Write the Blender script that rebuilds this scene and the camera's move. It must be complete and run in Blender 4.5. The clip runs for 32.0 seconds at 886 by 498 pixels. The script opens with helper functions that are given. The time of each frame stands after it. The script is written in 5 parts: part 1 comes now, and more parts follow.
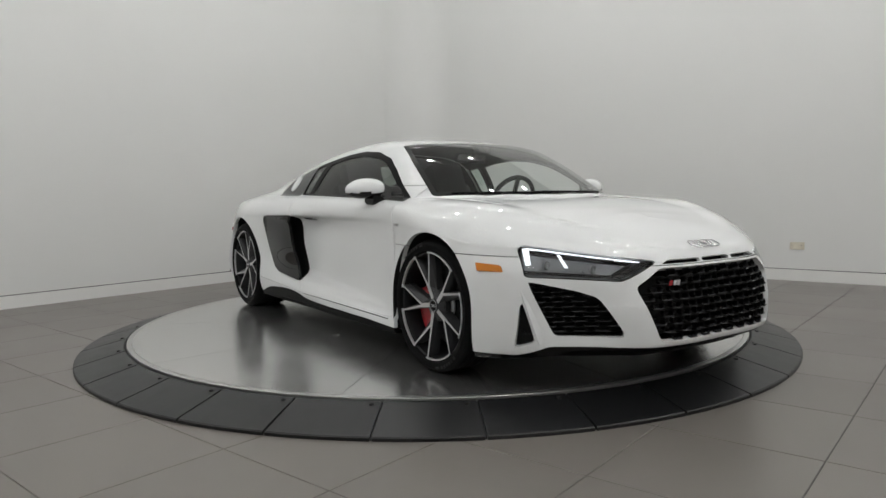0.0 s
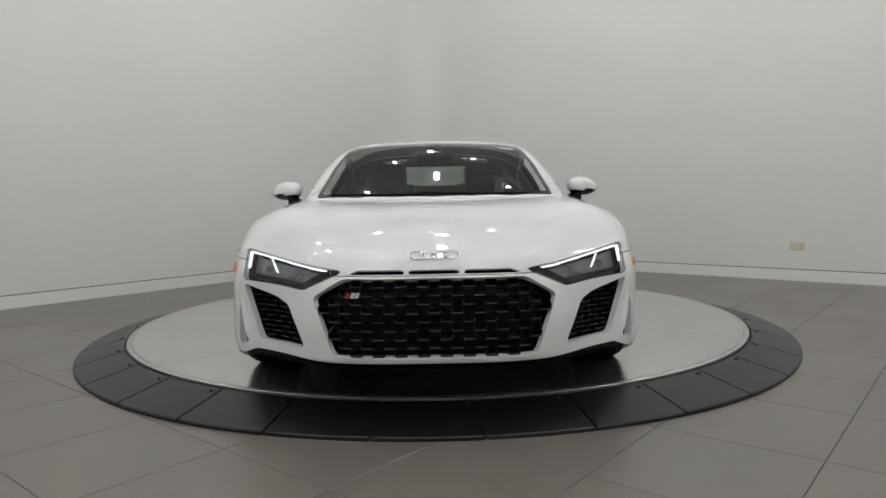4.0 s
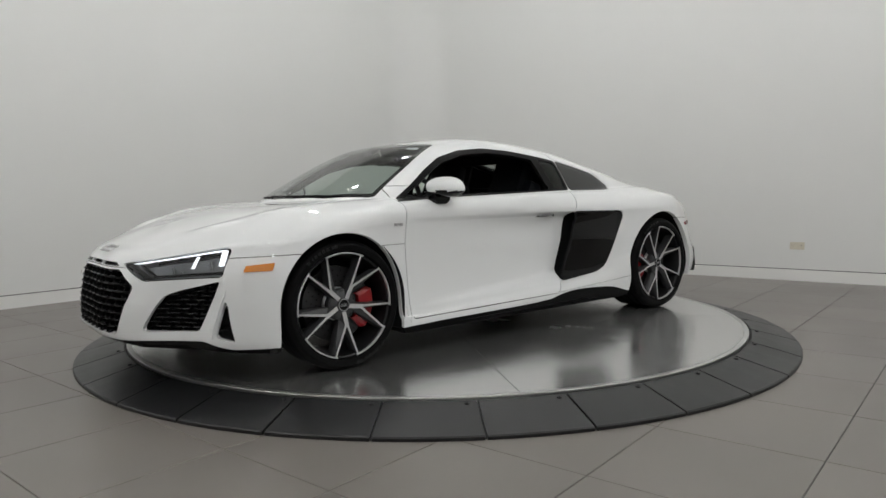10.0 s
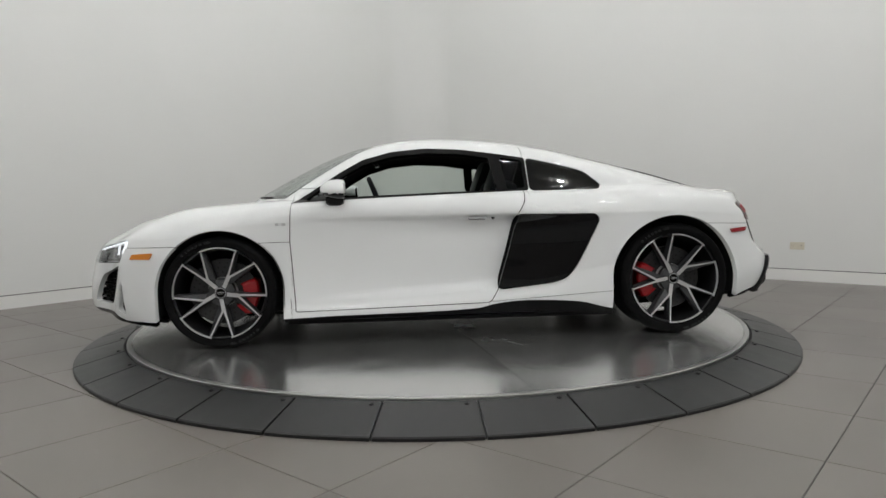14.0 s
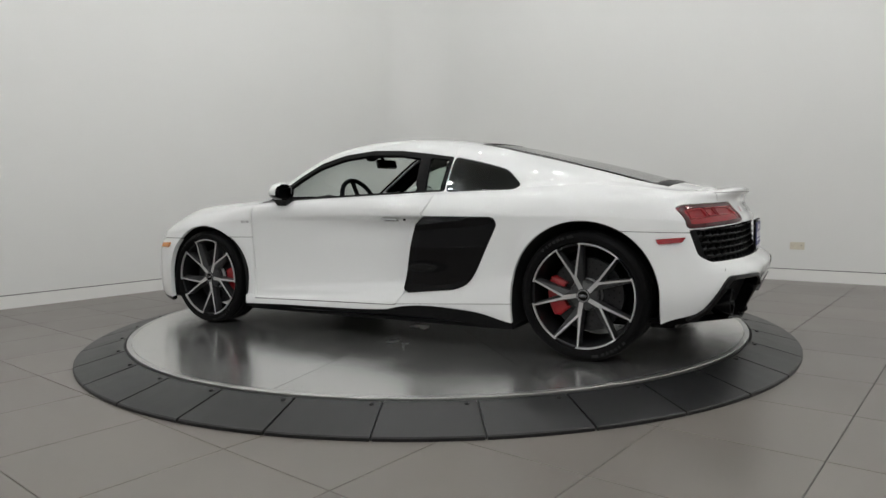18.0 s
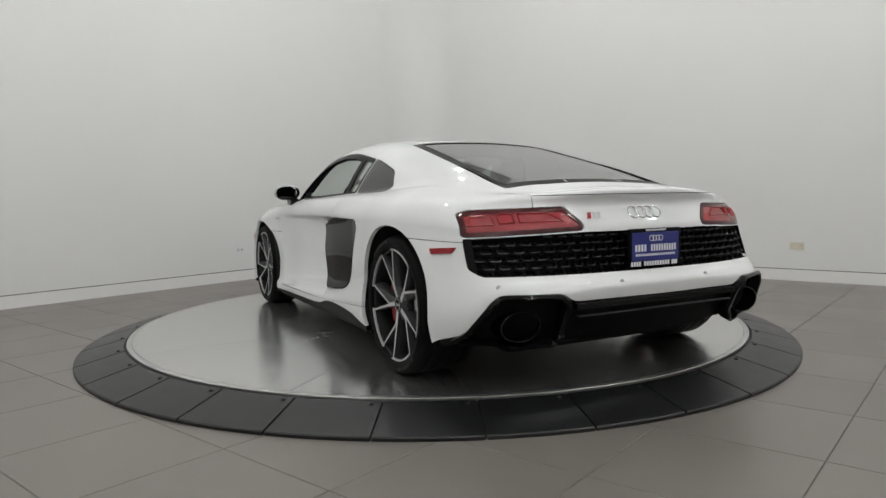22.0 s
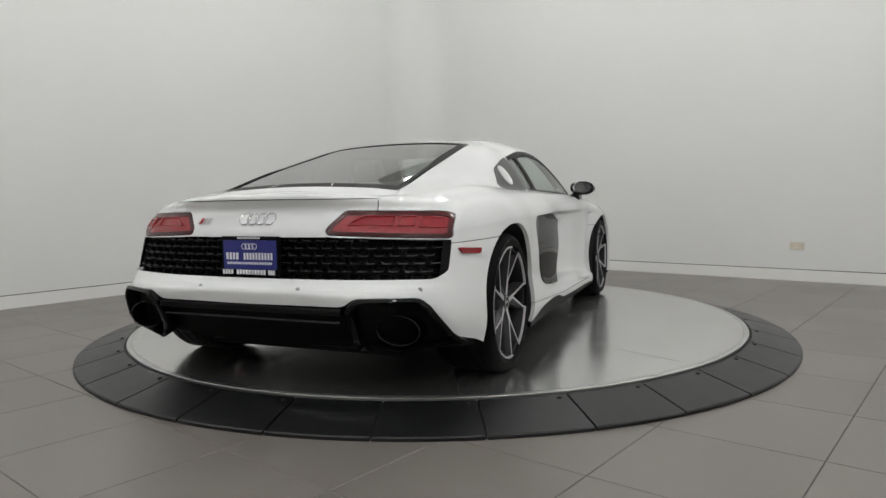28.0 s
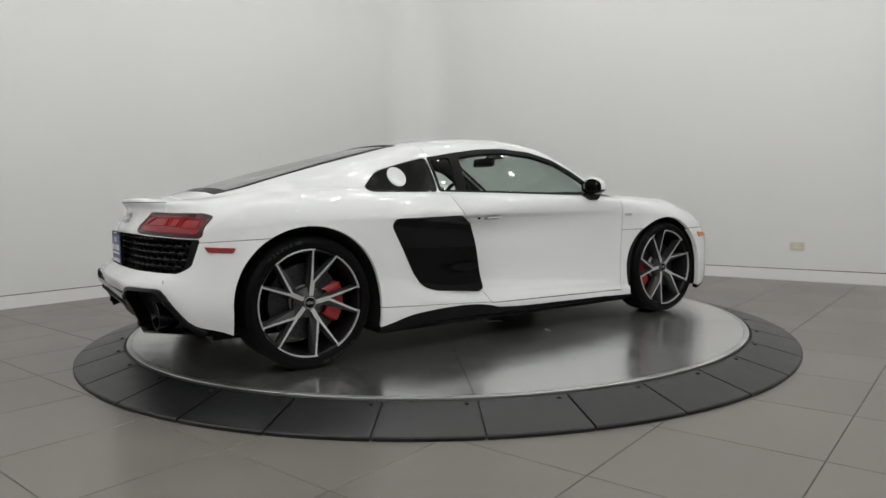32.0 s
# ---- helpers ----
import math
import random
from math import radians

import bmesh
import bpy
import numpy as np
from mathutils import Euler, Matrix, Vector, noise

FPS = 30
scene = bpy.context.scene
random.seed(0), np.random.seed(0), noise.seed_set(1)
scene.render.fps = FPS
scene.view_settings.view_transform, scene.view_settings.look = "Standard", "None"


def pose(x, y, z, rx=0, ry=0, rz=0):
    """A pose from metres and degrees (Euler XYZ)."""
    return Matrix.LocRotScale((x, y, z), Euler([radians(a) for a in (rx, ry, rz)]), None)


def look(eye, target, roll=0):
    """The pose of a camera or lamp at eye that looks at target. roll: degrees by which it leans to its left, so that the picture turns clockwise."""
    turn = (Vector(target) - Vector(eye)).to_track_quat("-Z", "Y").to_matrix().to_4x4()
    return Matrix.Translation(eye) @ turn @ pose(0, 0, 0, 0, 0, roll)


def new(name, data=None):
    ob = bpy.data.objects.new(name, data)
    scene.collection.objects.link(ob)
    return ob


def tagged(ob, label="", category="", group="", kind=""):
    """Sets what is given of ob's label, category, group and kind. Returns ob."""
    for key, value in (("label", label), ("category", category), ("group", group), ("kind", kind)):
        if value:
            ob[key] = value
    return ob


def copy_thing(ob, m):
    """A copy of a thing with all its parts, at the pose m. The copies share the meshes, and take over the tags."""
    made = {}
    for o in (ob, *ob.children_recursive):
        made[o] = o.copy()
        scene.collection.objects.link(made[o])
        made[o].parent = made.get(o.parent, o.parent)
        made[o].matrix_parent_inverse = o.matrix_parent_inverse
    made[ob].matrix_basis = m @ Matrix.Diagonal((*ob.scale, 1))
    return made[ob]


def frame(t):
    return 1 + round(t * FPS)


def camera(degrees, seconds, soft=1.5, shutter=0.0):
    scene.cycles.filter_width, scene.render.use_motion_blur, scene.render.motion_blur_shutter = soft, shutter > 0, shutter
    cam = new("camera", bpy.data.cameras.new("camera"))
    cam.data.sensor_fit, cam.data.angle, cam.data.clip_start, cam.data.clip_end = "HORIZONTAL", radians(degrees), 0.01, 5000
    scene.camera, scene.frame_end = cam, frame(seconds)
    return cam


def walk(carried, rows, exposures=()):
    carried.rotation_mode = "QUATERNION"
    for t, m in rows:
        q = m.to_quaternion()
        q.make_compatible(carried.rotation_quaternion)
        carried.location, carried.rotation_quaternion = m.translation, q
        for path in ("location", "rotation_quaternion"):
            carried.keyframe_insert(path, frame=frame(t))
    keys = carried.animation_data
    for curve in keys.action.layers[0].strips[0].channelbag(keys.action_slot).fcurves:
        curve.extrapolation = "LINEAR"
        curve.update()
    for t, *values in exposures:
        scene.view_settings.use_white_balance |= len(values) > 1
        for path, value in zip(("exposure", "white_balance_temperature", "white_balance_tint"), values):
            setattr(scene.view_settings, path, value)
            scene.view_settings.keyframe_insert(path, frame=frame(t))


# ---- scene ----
# ---- camera and its stand ----
cam = camera(66.9, 32.0, soft=1.5)
EYE = (0.0, -4.779, 0.832)
AIM = (0.00838, -3.78203, 0.75594)
STAND = look(EYE, AIM, -1.034)
walk(cam, [(0.0, STAND), (32.0, STAND)], exposures=[(0.0, -0.13), (3.5, -0.22), (9.0, -0.14), (13.7, -0.02), (20.5, 0.0), (32.0, 0.0)])


def turn(t):
    """Heading of the turntable in degrees at t seconds: a nearly even turn of about 8.5 degrees a second."""
    s = t / 16 - 1
    return math.degrees(-1.0038 - 0.1473 * t + sum(c * s ** k for k, c in enumerate((0.0006, 0.0112, 0.0423, -0.0268, -0.0256, 0.0019))))


# ---- light: a windowless studio lit by ceiling downlights ----
world = bpy.data.worlds.new("studio_world")
world.use_nodes = True
world.node_tree.nodes["Background"].inputs[0].default_value = (0.75, 0.78, 0.8, 1)
world.node_tree.nodes["Background"].inputs[1].default_value = 0.02
scene.world = world
FLOOR_Z = -0.085
CEIL_Z = 4.6
LAMP_POWER = 121.0

# room axes: u runs along the right-hand wall, v along the left-hand wall
TH = radians(-40)
E1 = Vector((math.cos(TH), math.sin(TH), 0))
E2 = Vector((-math.sin(TH), math.cos(TH), 0))
WALL_U, WALL_V = -3.70, 3.95
FAR_U, FAR_V = 7.6, -7.4


def room(u, v, z):
    return E1 * u + E2 * v + Vector((0, 0, z))


# ---- materials ----
def mat(name, color, rough=0.5, metal=0.0, coat=0.0, spec=0.5, noise_scale=0.0, vary=0.0, bump=0.0, bump_scale=200.0, rough_vary=0.0):
    m = bpy.data.materials.new(name)
    m.use_nodes = True
    nt = m.node_tree
    b = nt.nodes["Principled BSDF"]
    b.inputs["Base Color"].default_value = (*color, 1)
    b.inputs["Roughness"].default_value = rough
    b.inputs["Metallic"].default_value = metal
    b.inputs["Coat Weight"].default_value = coat
    b.inputs["Coat Roughness"].default_value = 0.03
    b.inputs["Specular IOR Level"].default_value = spec
    co = nt.nodes.new("ShaderNodeTexCoord")
    if noise_scale and (vary or rough_vary):
        n = nt.nodes.new("ShaderNodeTexNoise")
        n.inputs["Scale"].default_value = noise_scale
        n.inputs["Detail"].default_value = 6
        nt.links.new(co.outputs["Object"], n.inputs["Vector"])
        if vary:
            mix = nt.nodes.new("ShaderNodeMix")
            mix.data_type = "RGBA"
            mix.inputs[6].default_value = (*[c * (1 - vary) for c in color], 1)
            mix.inputs[7].default_value = (*[min(1, c * (1 + vary)) for c in color], 1)
            nt.links.new(n.outputs["Fac"], mix.inputs[0])
            nt.links.new(mix.outputs[2], b.inputs["Base Color"])
        if rough_vary:
            r = nt.nodes.new("ShaderNodeMapRange")
            r.inputs[1].default_value, r.inputs[2].default_value = 0.3, 0.7
            r.inputs[3].default_value, r.inputs[4].default_value = rough - rough_vary, rough + rough_vary
            nt.links.new(n.outputs["Fac"], r.inputs[0])
            nt.links.new(r.outputs[0], b.inputs["Roughness"])
    if bump:
        n2 = nt.nodes.new("ShaderNodeTexNoise")
        n2.inputs["Scale"].default_value = bump_scale
        n2.inputs["Detail"].default_value = 3
        nt.links.new(co.outputs["Object"], n2.inputs["Vector"])
        bp = nt.nodes.new("ShaderNodeBump")
        bp.inputs["Strength"].default_value = bump
        bp.inputs["Distance"].default_value = 0.002
        nt.links.new(n2.outputs["Fac"], bp.inputs["Height"])
        nt.links.new(bp.outputs["Normal"], b.inputs["Normal"])
    return m


def glow(name, color, strength):
    m = bpy.data.materials.new(name)
    m.use_nodes = True
    b = m.node_tree.nodes["Principled BSDF"]
    b.inputs["Base Color"].default_value = (0.8, 0.8, 0.8, 1)
    b.inputs["Emission Color"].default_value = (*color, 1)
    b.inputs["Emission Strength"].default_value = strength
    return m


def glass(name, tint, rough=0.0, f0=0.075, rise=4.5):
    """Thin tinted pane: a clear film that darkens what lies behind it, with a gloss that grows towards grazing view."""
    m = bpy.data.materials.new(name)
    m.use_nodes = True
    nt = m.node_tree
    nt.nodes.remove(nt.nodes["Principled BSDF"])
    tr = nt.nodes.new("ShaderNodeBsdfTransparent")
    tr.inputs[0].default_value = (*tint, 1)
    gl = nt.nodes.new("ShaderNodeBsdfGlossy")
    gl.inputs["Roughness"].default_value = rough
    lw = nt.nodes.new("ShaderNodeLayerWeight")
    lw.inputs[0].default_value = 0.5
    pw = nt.nodes.new("ShaderNodeMath")
    pw.operation = 'POWER'
    pw.inputs[1].default_value = rise
    mr = nt.nodes.new("ShaderNodeMapRange")
    mr.inputs[3].default_value = f0
    mr.inputs[4].default_value = 1.0
    mx = nt.nodes.new("ShaderNodeMixShader")
    nt.links.new(lw.outputs["Facing"], pw.inputs[0])
    nt.links.new(pw.outputs[0], mr.inputs[0])
    nt.links.new(mr.outputs[0], mx.inputs[0])
    nt.links.new(tr.outputs[0], mx.inputs[1])
    nt.links.new(gl.outputs[0], mx.inputs[2])
    nt.links.new(mx.outputs[0], nt.nodes["Material Output"].inputs[0])
    return m


M_WALL = mat("wall_paint", (0.745, 0.75, 0.735), 0.6, noise_scale=1.3, vary=0.02, bump=0.05, bump_scale=60)
M_CEIL = mat("ceiling_paint", (0.55, 0.55, 0.54), 0.8, noise_scale=1.0, vary=0.03)
M_BASE = mat("baseboard_paint", (0.80, 0.80, 0.78), 0.4, noise_scale=3, vary=0.02)
# mainly for the unseen walls; tone set for their bounce and reflections
M_PALE = mat("pale_wall_paint", (0.56, 0.56, 0.55), 0.8, noise_scale=2, vary=0.04)
M_GAP = mat("shadow_gap", (0.05, 0.05, 0.05), 0.8)
M_GROUT = mat("grout", (0.10, 0.095, 0.088), 0.8)
M_RAMP = mat("ramp_rubber", (0.0085, 0.0088, 0.0095), 0.36, spec=0.40, noise_scale=7, vary=0.12, rough_vary=0.03, bump=0.12, bump_scale=300)
M_EDGE = mat("rubber_edge", (0.012, 0.012, 0.013), 0.6)
M_PAINT = mat("white_paint", (0.80, 0.812, 0.812), 0.5, coat=1.0, spec=0.0, noise_scale=2, vary=0.006)
M_GLOSS = mat("gloss_black", (0.003, 0.003, 0.0035), 0.07, spec=0.28)
M_MESH = mat("grille_black", (0.0025, 0.0025, 0.003), 0.5, spec=0.12)
# paler than the mesh: the highlight on the cell lips is in this colour
M_LIP_GLINT = mat("grille_lip_glint", (0.05, 0.05, 0.053), 0.25, spec=0.6)
M_CARBON = mat("carbon_black", (0.002, 0.002, 0.0024), 0.03, spec=0.27)
M_SEAL = mat("black_seal", (0.003, 0.003, 0.0032), 0.4, spec=0.08)
M_MATTE = mat("black_plastic", (0.003, 0.003, 0.0033), 0.45, spec=0.1, bump=0.1, bump_scale=400)
M_DARK = mat("black_void", (0.004, 0.004, 0.004), 0.9)
M_TYRE = mat("tyre_rubber", (0.0035, 0.0035, 0.0038), 0.6, spec=0.09, noise_scale=14, vary=0.2, bump=0.1, bump_scale=250)
M_PRINT = mat("sidewall_print", (0.014, 0.014, 0.0145), 0.5, spec=0.2, noise_scale=120, vary=0.5)
M_RIM = mat("rim_anthracite", (0.045, 0.0455, 0.048), 0.35, metal=0.3, spec=0.4)
M_BARREL = mat("rim_barrel_black", (0.008, 0.008, 0.009), 0.4, spec=0.3)
M_CUT = mat("machined_alloy", (0.62, 0.62, 0.63), 0.34, metal=0.75)
M_BAND = mat("dull_steel", (0.62, 0.62, 0.61), 0.30, metal=0.93, noise_scale=9, vary=0.15)
M_DISC = mat("brake_disc", (0.040, 0.040, 0.042), 0.38, metal=0.7, noise_scale=30, vary=0.15)
M_RED = mat("caliper_red", (0.34, 0.005, 0.010), 0.3, coat=0.5)
M_CHROME = mat("chrome", (0.72, 0.72, 0.73), 0.24, metal=1.0)
M_SILVER = mat("badge_silver", (0.5, 0.5, 0.51), 0.35, metal=0.5)
M_LAMPBODY = mat("lamp_housing", (0.22, 0.223, 0.23), 0.35, metal=0.3)
M_ORANGE = mat("amber_lens", (0.62, 0.20, 0.012), 0.25, coat=0.5)
M_REDLENS = mat("red_lens", (0.26, 0.006, 0.012), 0.25)
M_REDGLASS = mat("smoked_red_lens", (0.06, 0.004, 0.006), 0.15)
M_SEAT = mat("seat_leather", (0.005, 0.0055, 0.008), 0.5, spec=0.15, bump=0.15, bump_scale=150)
M_DASH = mat("dashboard_plastic", (0.008, 0.008, 0.0085), 0.6, spec=0.2, bump=0.1, bump_scale=250)
M_BLUE = mat("plate_blue", (0.022, 0.028, 0.19), 0.35)
M_WHITE = mat("print_white", (0.75, 0.75, 0.78), 0.4)
M_BEIGE = mat("outlet_ivory", (0.62, 0.58, 0.48), 0.4)
M_MIRROR = mat("mirror_glass", (0.55, 0.56, 0.57), 0.03, metal=1.0)
M_DRL = glow("daylight_strip", (0.93, 0.97, 1.0), 1.5)
M_SHIELD = glass("windscreen_glass", (0.80, 0.86, 0.83), f0=0.12)
M_SIDE = glass("side_glass", (0.70, 0.77, 0.73), f0=0.032)
M_QUARTER = glass("dark_glass", (0.10, 0.11, 0.115))
M_REAR = glass("rear_glass", (0.74, 0.79, 0.76), f0=0.27, rise=3.2)
M_LENS = glass("lamp_lens", (0.86, 0.88, 0.9))
M_LAMP = glow("downlight_glow", (0.985, 0.985, 0.975), LAMP_POWER)


def tile_mat():
    m = mat("porcelain_tile", (0.170, 0.154, 0.140), 0.33, noise_scale=1.9, vary=0.19, rough_vary=0.04, bump=0.04, bump_scale=120)
    nt = m.node_tree
    # the clouding runs on over the floor instead of repeating in each tile
    geo = nt.nodes.new("ShaderNodeNewGeometry")
    for link in list(nt.links):
        if link.from_socket.name == "Object" and link.to_socket.name == "Vector":
            nt.links.new(geo.outputs["Position"], link.to_socket)
    b = nt.nodes["Principled BSDF"]
    link = b.inputs["Base Color"].links[0]
    src = link.from_socket
    info = nt.nodes.new("ShaderNodeObjectInfo")
    rng = nt.nodes.new("ShaderNodeMapRange")
    rng.inputs[3].default_value, rng.inputs[4].default_value = 0.93, 1.05
    nt.links.new(info.outputs["Random"], rng.inputs[0])
    mul = nt.nodes.new("ShaderNodeMix")
    mul.data_type, mul.blend_type = "RGBA", "MULTIPLY"
    mul.inputs[0].default_value = 1
    nt.links.new(src, mul.inputs[6])
    nt.links.new(rng.outputs[0], mul.inputs[7])
    nt.links.new(mul.outputs[2], b.inputs["Base Color"])
    return m


def plate_mat():
    """Brushed steel of the turntable, with streaks across each plate and cloudy wear."""
    m = mat("brushed_steel", (0.70, 0.70, 0.69), 0.225, metal=0.93, noise_scale=3.0, vary=0.12, rough_vary=0.04)
    nt = m.node_tree
    b = nt.nodes["Principled BSDF"]
    co = nt.nodes.new("ShaderNodeTexCoord")
    mp = nt.nodes.new("ShaderNodeMapping")
    mp.inputs["Scale"].default_value = (4, 420, 4)
    n = nt.nodes.new("ShaderNodeTexNoise")
    n.inputs["Scale"].default_value = 1.0
    n.inputs["Detail"].default_value = 4
    bp = nt.nodes.new("ShaderNodeBump")
    bp.inputs["Strength"].default_value = 0.008
    bp.inputs["Distance"].default_value = 0.001
    nt.links.new(co.outputs["Object"], mp.inputs[0])
    nt.links.new(mp.outputs[0], n.inputs["Vector"])
    nt.links.new(n.outputs["Fac"], bp.inputs["Height"])
    nt.links.new(bp.outputs["Normal"], b.inputs["Normal"])
    # each plate is polished a little differently
    info = nt.nodes.new("ShaderNodeObjectInfo")
    rng = nt.nodes.new("ShaderNodeMapRange")
    rng.inputs[3].default_value, rng.inputs[4].default_value = -0.035, 0.045
    nt.links.new(info.outputs["Random"], rng.inputs[0])
    src = b.inputs["Roughness"].links[0].from_socket
    add = nt.nodes.new("ShaderNodeMath")
    nt.links.new(src, add.inputs[0])
    nt.links.new(rng.outputs[0], add.inputs[1])
    nt.links.new(add.outputs[0], b.inputs["Roughness"])
    return m


M_TILE = tile_mat()
M_PLATE = plate_mat()


# ---- mesh helpers ----
def mesh_ob(name, verts, faces, material, parent=None, label="", smooth=False, normals=None):
    me = bpy.data.meshes.new(name)
    me.from_pydata([tuple(map(float, v)) for v in verts], [], [tuple(f) for f in faces])
    me.materials.append(material)
    if smooth or normals is not None:
        me.polygons.foreach_set("use_smooth", [True] * len(me.polygons))
    me.update()
    if normals is not None:
        me.normals_split_custom_set_from_vertices([tuple(map(float, n)) for n in normals])
    ob = new(name, me)
    if parent is not None:
        ob.parent = parent
    return tagged(ob, label)


def part(name, bm, material, parent, label="", smooth=False):
    me = bpy.data.meshes.new(name)
    bm.normal_update()
    bm.to_mesh(me)
    bm.free()
    me.materials.append(material)
    if smooth:
        me.polygons.foreach_set("use_smooth", [True] * len(me.polygons))
        me.set_sharp_from_angle(angle=radians(35))
    ob = new(name, me)
    if parent is not None:
        ob.parent = parent
    return tagged(ob, label)


def add_box(bm, size, at=(0, 0, 0), rot=None, bevel=0.0):
    m = Matrix.Translation(at) @ (rot if rot is not None else Matrix()) @ Matrix.Diagonal((*size, 1))
    made = bmesh.ops.create_cube(bm, size=1, matrix=m)["verts"]
    if bevel:
        edges = {e for v in made for e in v.link_edges}
        bmesh.ops.bevel(bm, geom=list(edges), offset=bevel, segments=2, affect="EDGES", profile=0.6)


def add_cyl(bm, r1, r2, depth, m, seg=24):
    bmesh.ops.create_cone(bm, cap_ends=True, segments=seg, radius1=r1, radius2=r2, depth=depth, matrix=m)


def lathe(bm, profile, seg=48, closed=False, m=None):
    """Turns (radius, height) pairs round the y axis."""
    rings = []
    for i in range(seg):
        a = 2 * math.pi * i / seg
        ring = []
        for r, h in profile:
            p = Vector((r * math.cos(a), h, r * math.sin(a)))
            ring.append(bm.verts.new(m @ p if m is not None else p))
        rings.append(ring)
    n = len(profile)
    for i in range(seg):
        a, b = rings[i], rings[(i + 1) % seg]
        for j in range(n if closed else n - 1):
            k = (j + 1) % n
            bm.faces.new((a[j], b[j], b[k], a[k]))


def tube(bm, pts, r, seg=8, closed=False):
    pts = [Vector(p) for p in pts]
    n = len(pts)
    rings = []
    for i, p in enumerate(pts):
        a = pts[(i - 1) % n] if (closed or i > 0) else p
        b = pts[(i + 1) % n] if (closed or i < n - 1) else p
        d = (b - a).normalized()
        s = d.cross(Vector((0, 0, 1)))
        if s.length < 1e-3:
            s = d.cross(Vector((0, 1, 0)))
        s.normalize()
        w = d.cross(s)
        rings.append([bm.verts.new(p + r * (s * math.cos(2 * math.pi * k / seg) + w * math.sin(2 * math.pi * k / seg))) for k in range(seg)])
    for i in range(n if closed else n - 1):
        a, b = rings[i], rings[(i + 1) % n]
        for k in range(seg):
            bm.faces.new((a[k], b[k], b[(k + 1) % seg], a[(k + 1) % seg]))
    if not closed:
        bm.faces.new(rings[0][::-1])
        bm.faces.new(rings[-1])


# ---- the room ----
def slab(name, corners, depth, material, label, category=""):
    """A flat wall panel: four corners and a thickness along depth."""
    d = Vector(depth)
    vs = [Vector(c) for c in corners] + [Vector(c) + d for c in corners]
    fs = [(0, 1, 2, 3), (7, 6, 5, 4)] + [(i, i + 4, (i + 1) % 4 + 4, (i + 1) % 4) for i in range(4)]
    ob = mesh_ob(name, vs, fs, material)
    bm = bmesh.new()
    bm.from_mesh(ob.data)
    bmesh.ops.recalc_face_normals(bm, faces=bm.faces)
    bm.to_mesh(ob.data)
    bm.free()
    return tagged(ob, label, category, kind="structure")


def build_room():
    z0, z1 = FLOOR_Z - 0.02, CEIL_Z
    t = 0.15
    slab("wall_left", [room(WALL_U, FAR_V, z0), room(WALL_U, WALL_V + t, z0), room(WALL_U, WALL_V + t, z1), room(WALL_U, FAR_V, z1)], -E1 * t, M_WALL, "smooth off-white painted studio wall", "wall")
    slab("wall_right", [room(WALL_U, WALL_V, z0), room(FAR_U, WALL_V, z0), room(FAR_U, WALL_V, z1), room(WALL_U, WALL_V, z1)], E2 * t, M_WALL, "smooth off-white painted studio wall with outlet", "wall")
    # two unseen walls, added to close the room for bounce light and reflections
    slab("wall_behind", [room(FAR_U, FAR_V, z0), room(FAR_U, WALL_V + t, z0), room(FAR_U, WALL_V + t, z1), room(FAR_U, FAR_V, z1)], E1 * t, M_PALE, "unseen pale wall added to close the studio", "wall")
    slab("wall_side", [room(WALL_U - t, FAR_V, z0), room(FAR_U + t, FAR_V, z0), room(FAR_U + t, FAR_V, z1), room(WALL_U - t, FAR_V, z1)], -E2 * t, M_PALE, "unseen pale wall added to close the studio", "wall")
    slab("ceiling", [room(WALL_U - t, FAR_V - t, z1), room(FAR_U + t, FAR_V - t, z1), room(FAR_U + t, WALL_V + t, z1), room(WALL_U - t, WALL_V + t, z1)], (0, 0, 0.1), M_CEIL, "plain grey studio ceiling", "ceiling")
    slab("ground", [room(WALL_U - t, FAR_V - t, FLOOR_Z - 0.004), room(FAR_U + t, FAR_V - t, FLOOR_Z - 0.004), room(FAR_U + t, WALL_V + t, FLOOR_Z - 0.004), room(WALL_U - t, WALL_V + t, FLOOR_Z - 0.004)], (0, 0, -0.1), M_GROUT, "grey grout bed under large floor tiles", "floor")
    rad, n = 0.65, 14
    cv, cf = [], []
    for i in range(n + 1):
        a = math.pi / 2 * i / n
        for z in (FLOOR_Z, z1):
            cv.append(room(WALL_U + 0.001 + rad - rad * math.cos(a), WALL_V - 0.001 - rad + rad * math.sin(a), z))
    cf = [(2 * i, 2 * i + 1, 2 * i + 3, 2 * i + 2) for i in range(n)]
    tagged(mesh_ob("wall_cove", cv, cf, M_WALL, smooth=True), "rounded white corner between the two walls", "wall", kind="structure")
    # baseboards; the shade of the reveal above is a thin dark-coloured strip
    h, d = 0.115, 0.014
    for nm, a, b, n in (("baseboard_left", (WALL_U, FAR_V), (WALL_U, WALL_V), E1), ("baseboard_right", (WALL_U, WALL_V), (FAR_U, WALL_V), -E2)):
        for part_name, za, zb, dd, mm in ((nm, FLOOR_Z, FLOOR_Z + h, d, M_BASE), (nm + "_reveal", FLOOR_Z + h, FLOOR_Z + h + 0.007, 0.004, M_GAP)):
            p, q = room(*a, 0), room(*b, 0)
            up = Vector((0, 0, 1))
            slab(part_name, [p + up * za, q + up * za, q + up * zb, p + up * zb], n * dd, mm,
                 "white painted baseboard at the wall foot" if mm is M_BASE else "dark strip coloured as the shadow gap above the baseboard", "baseboard")


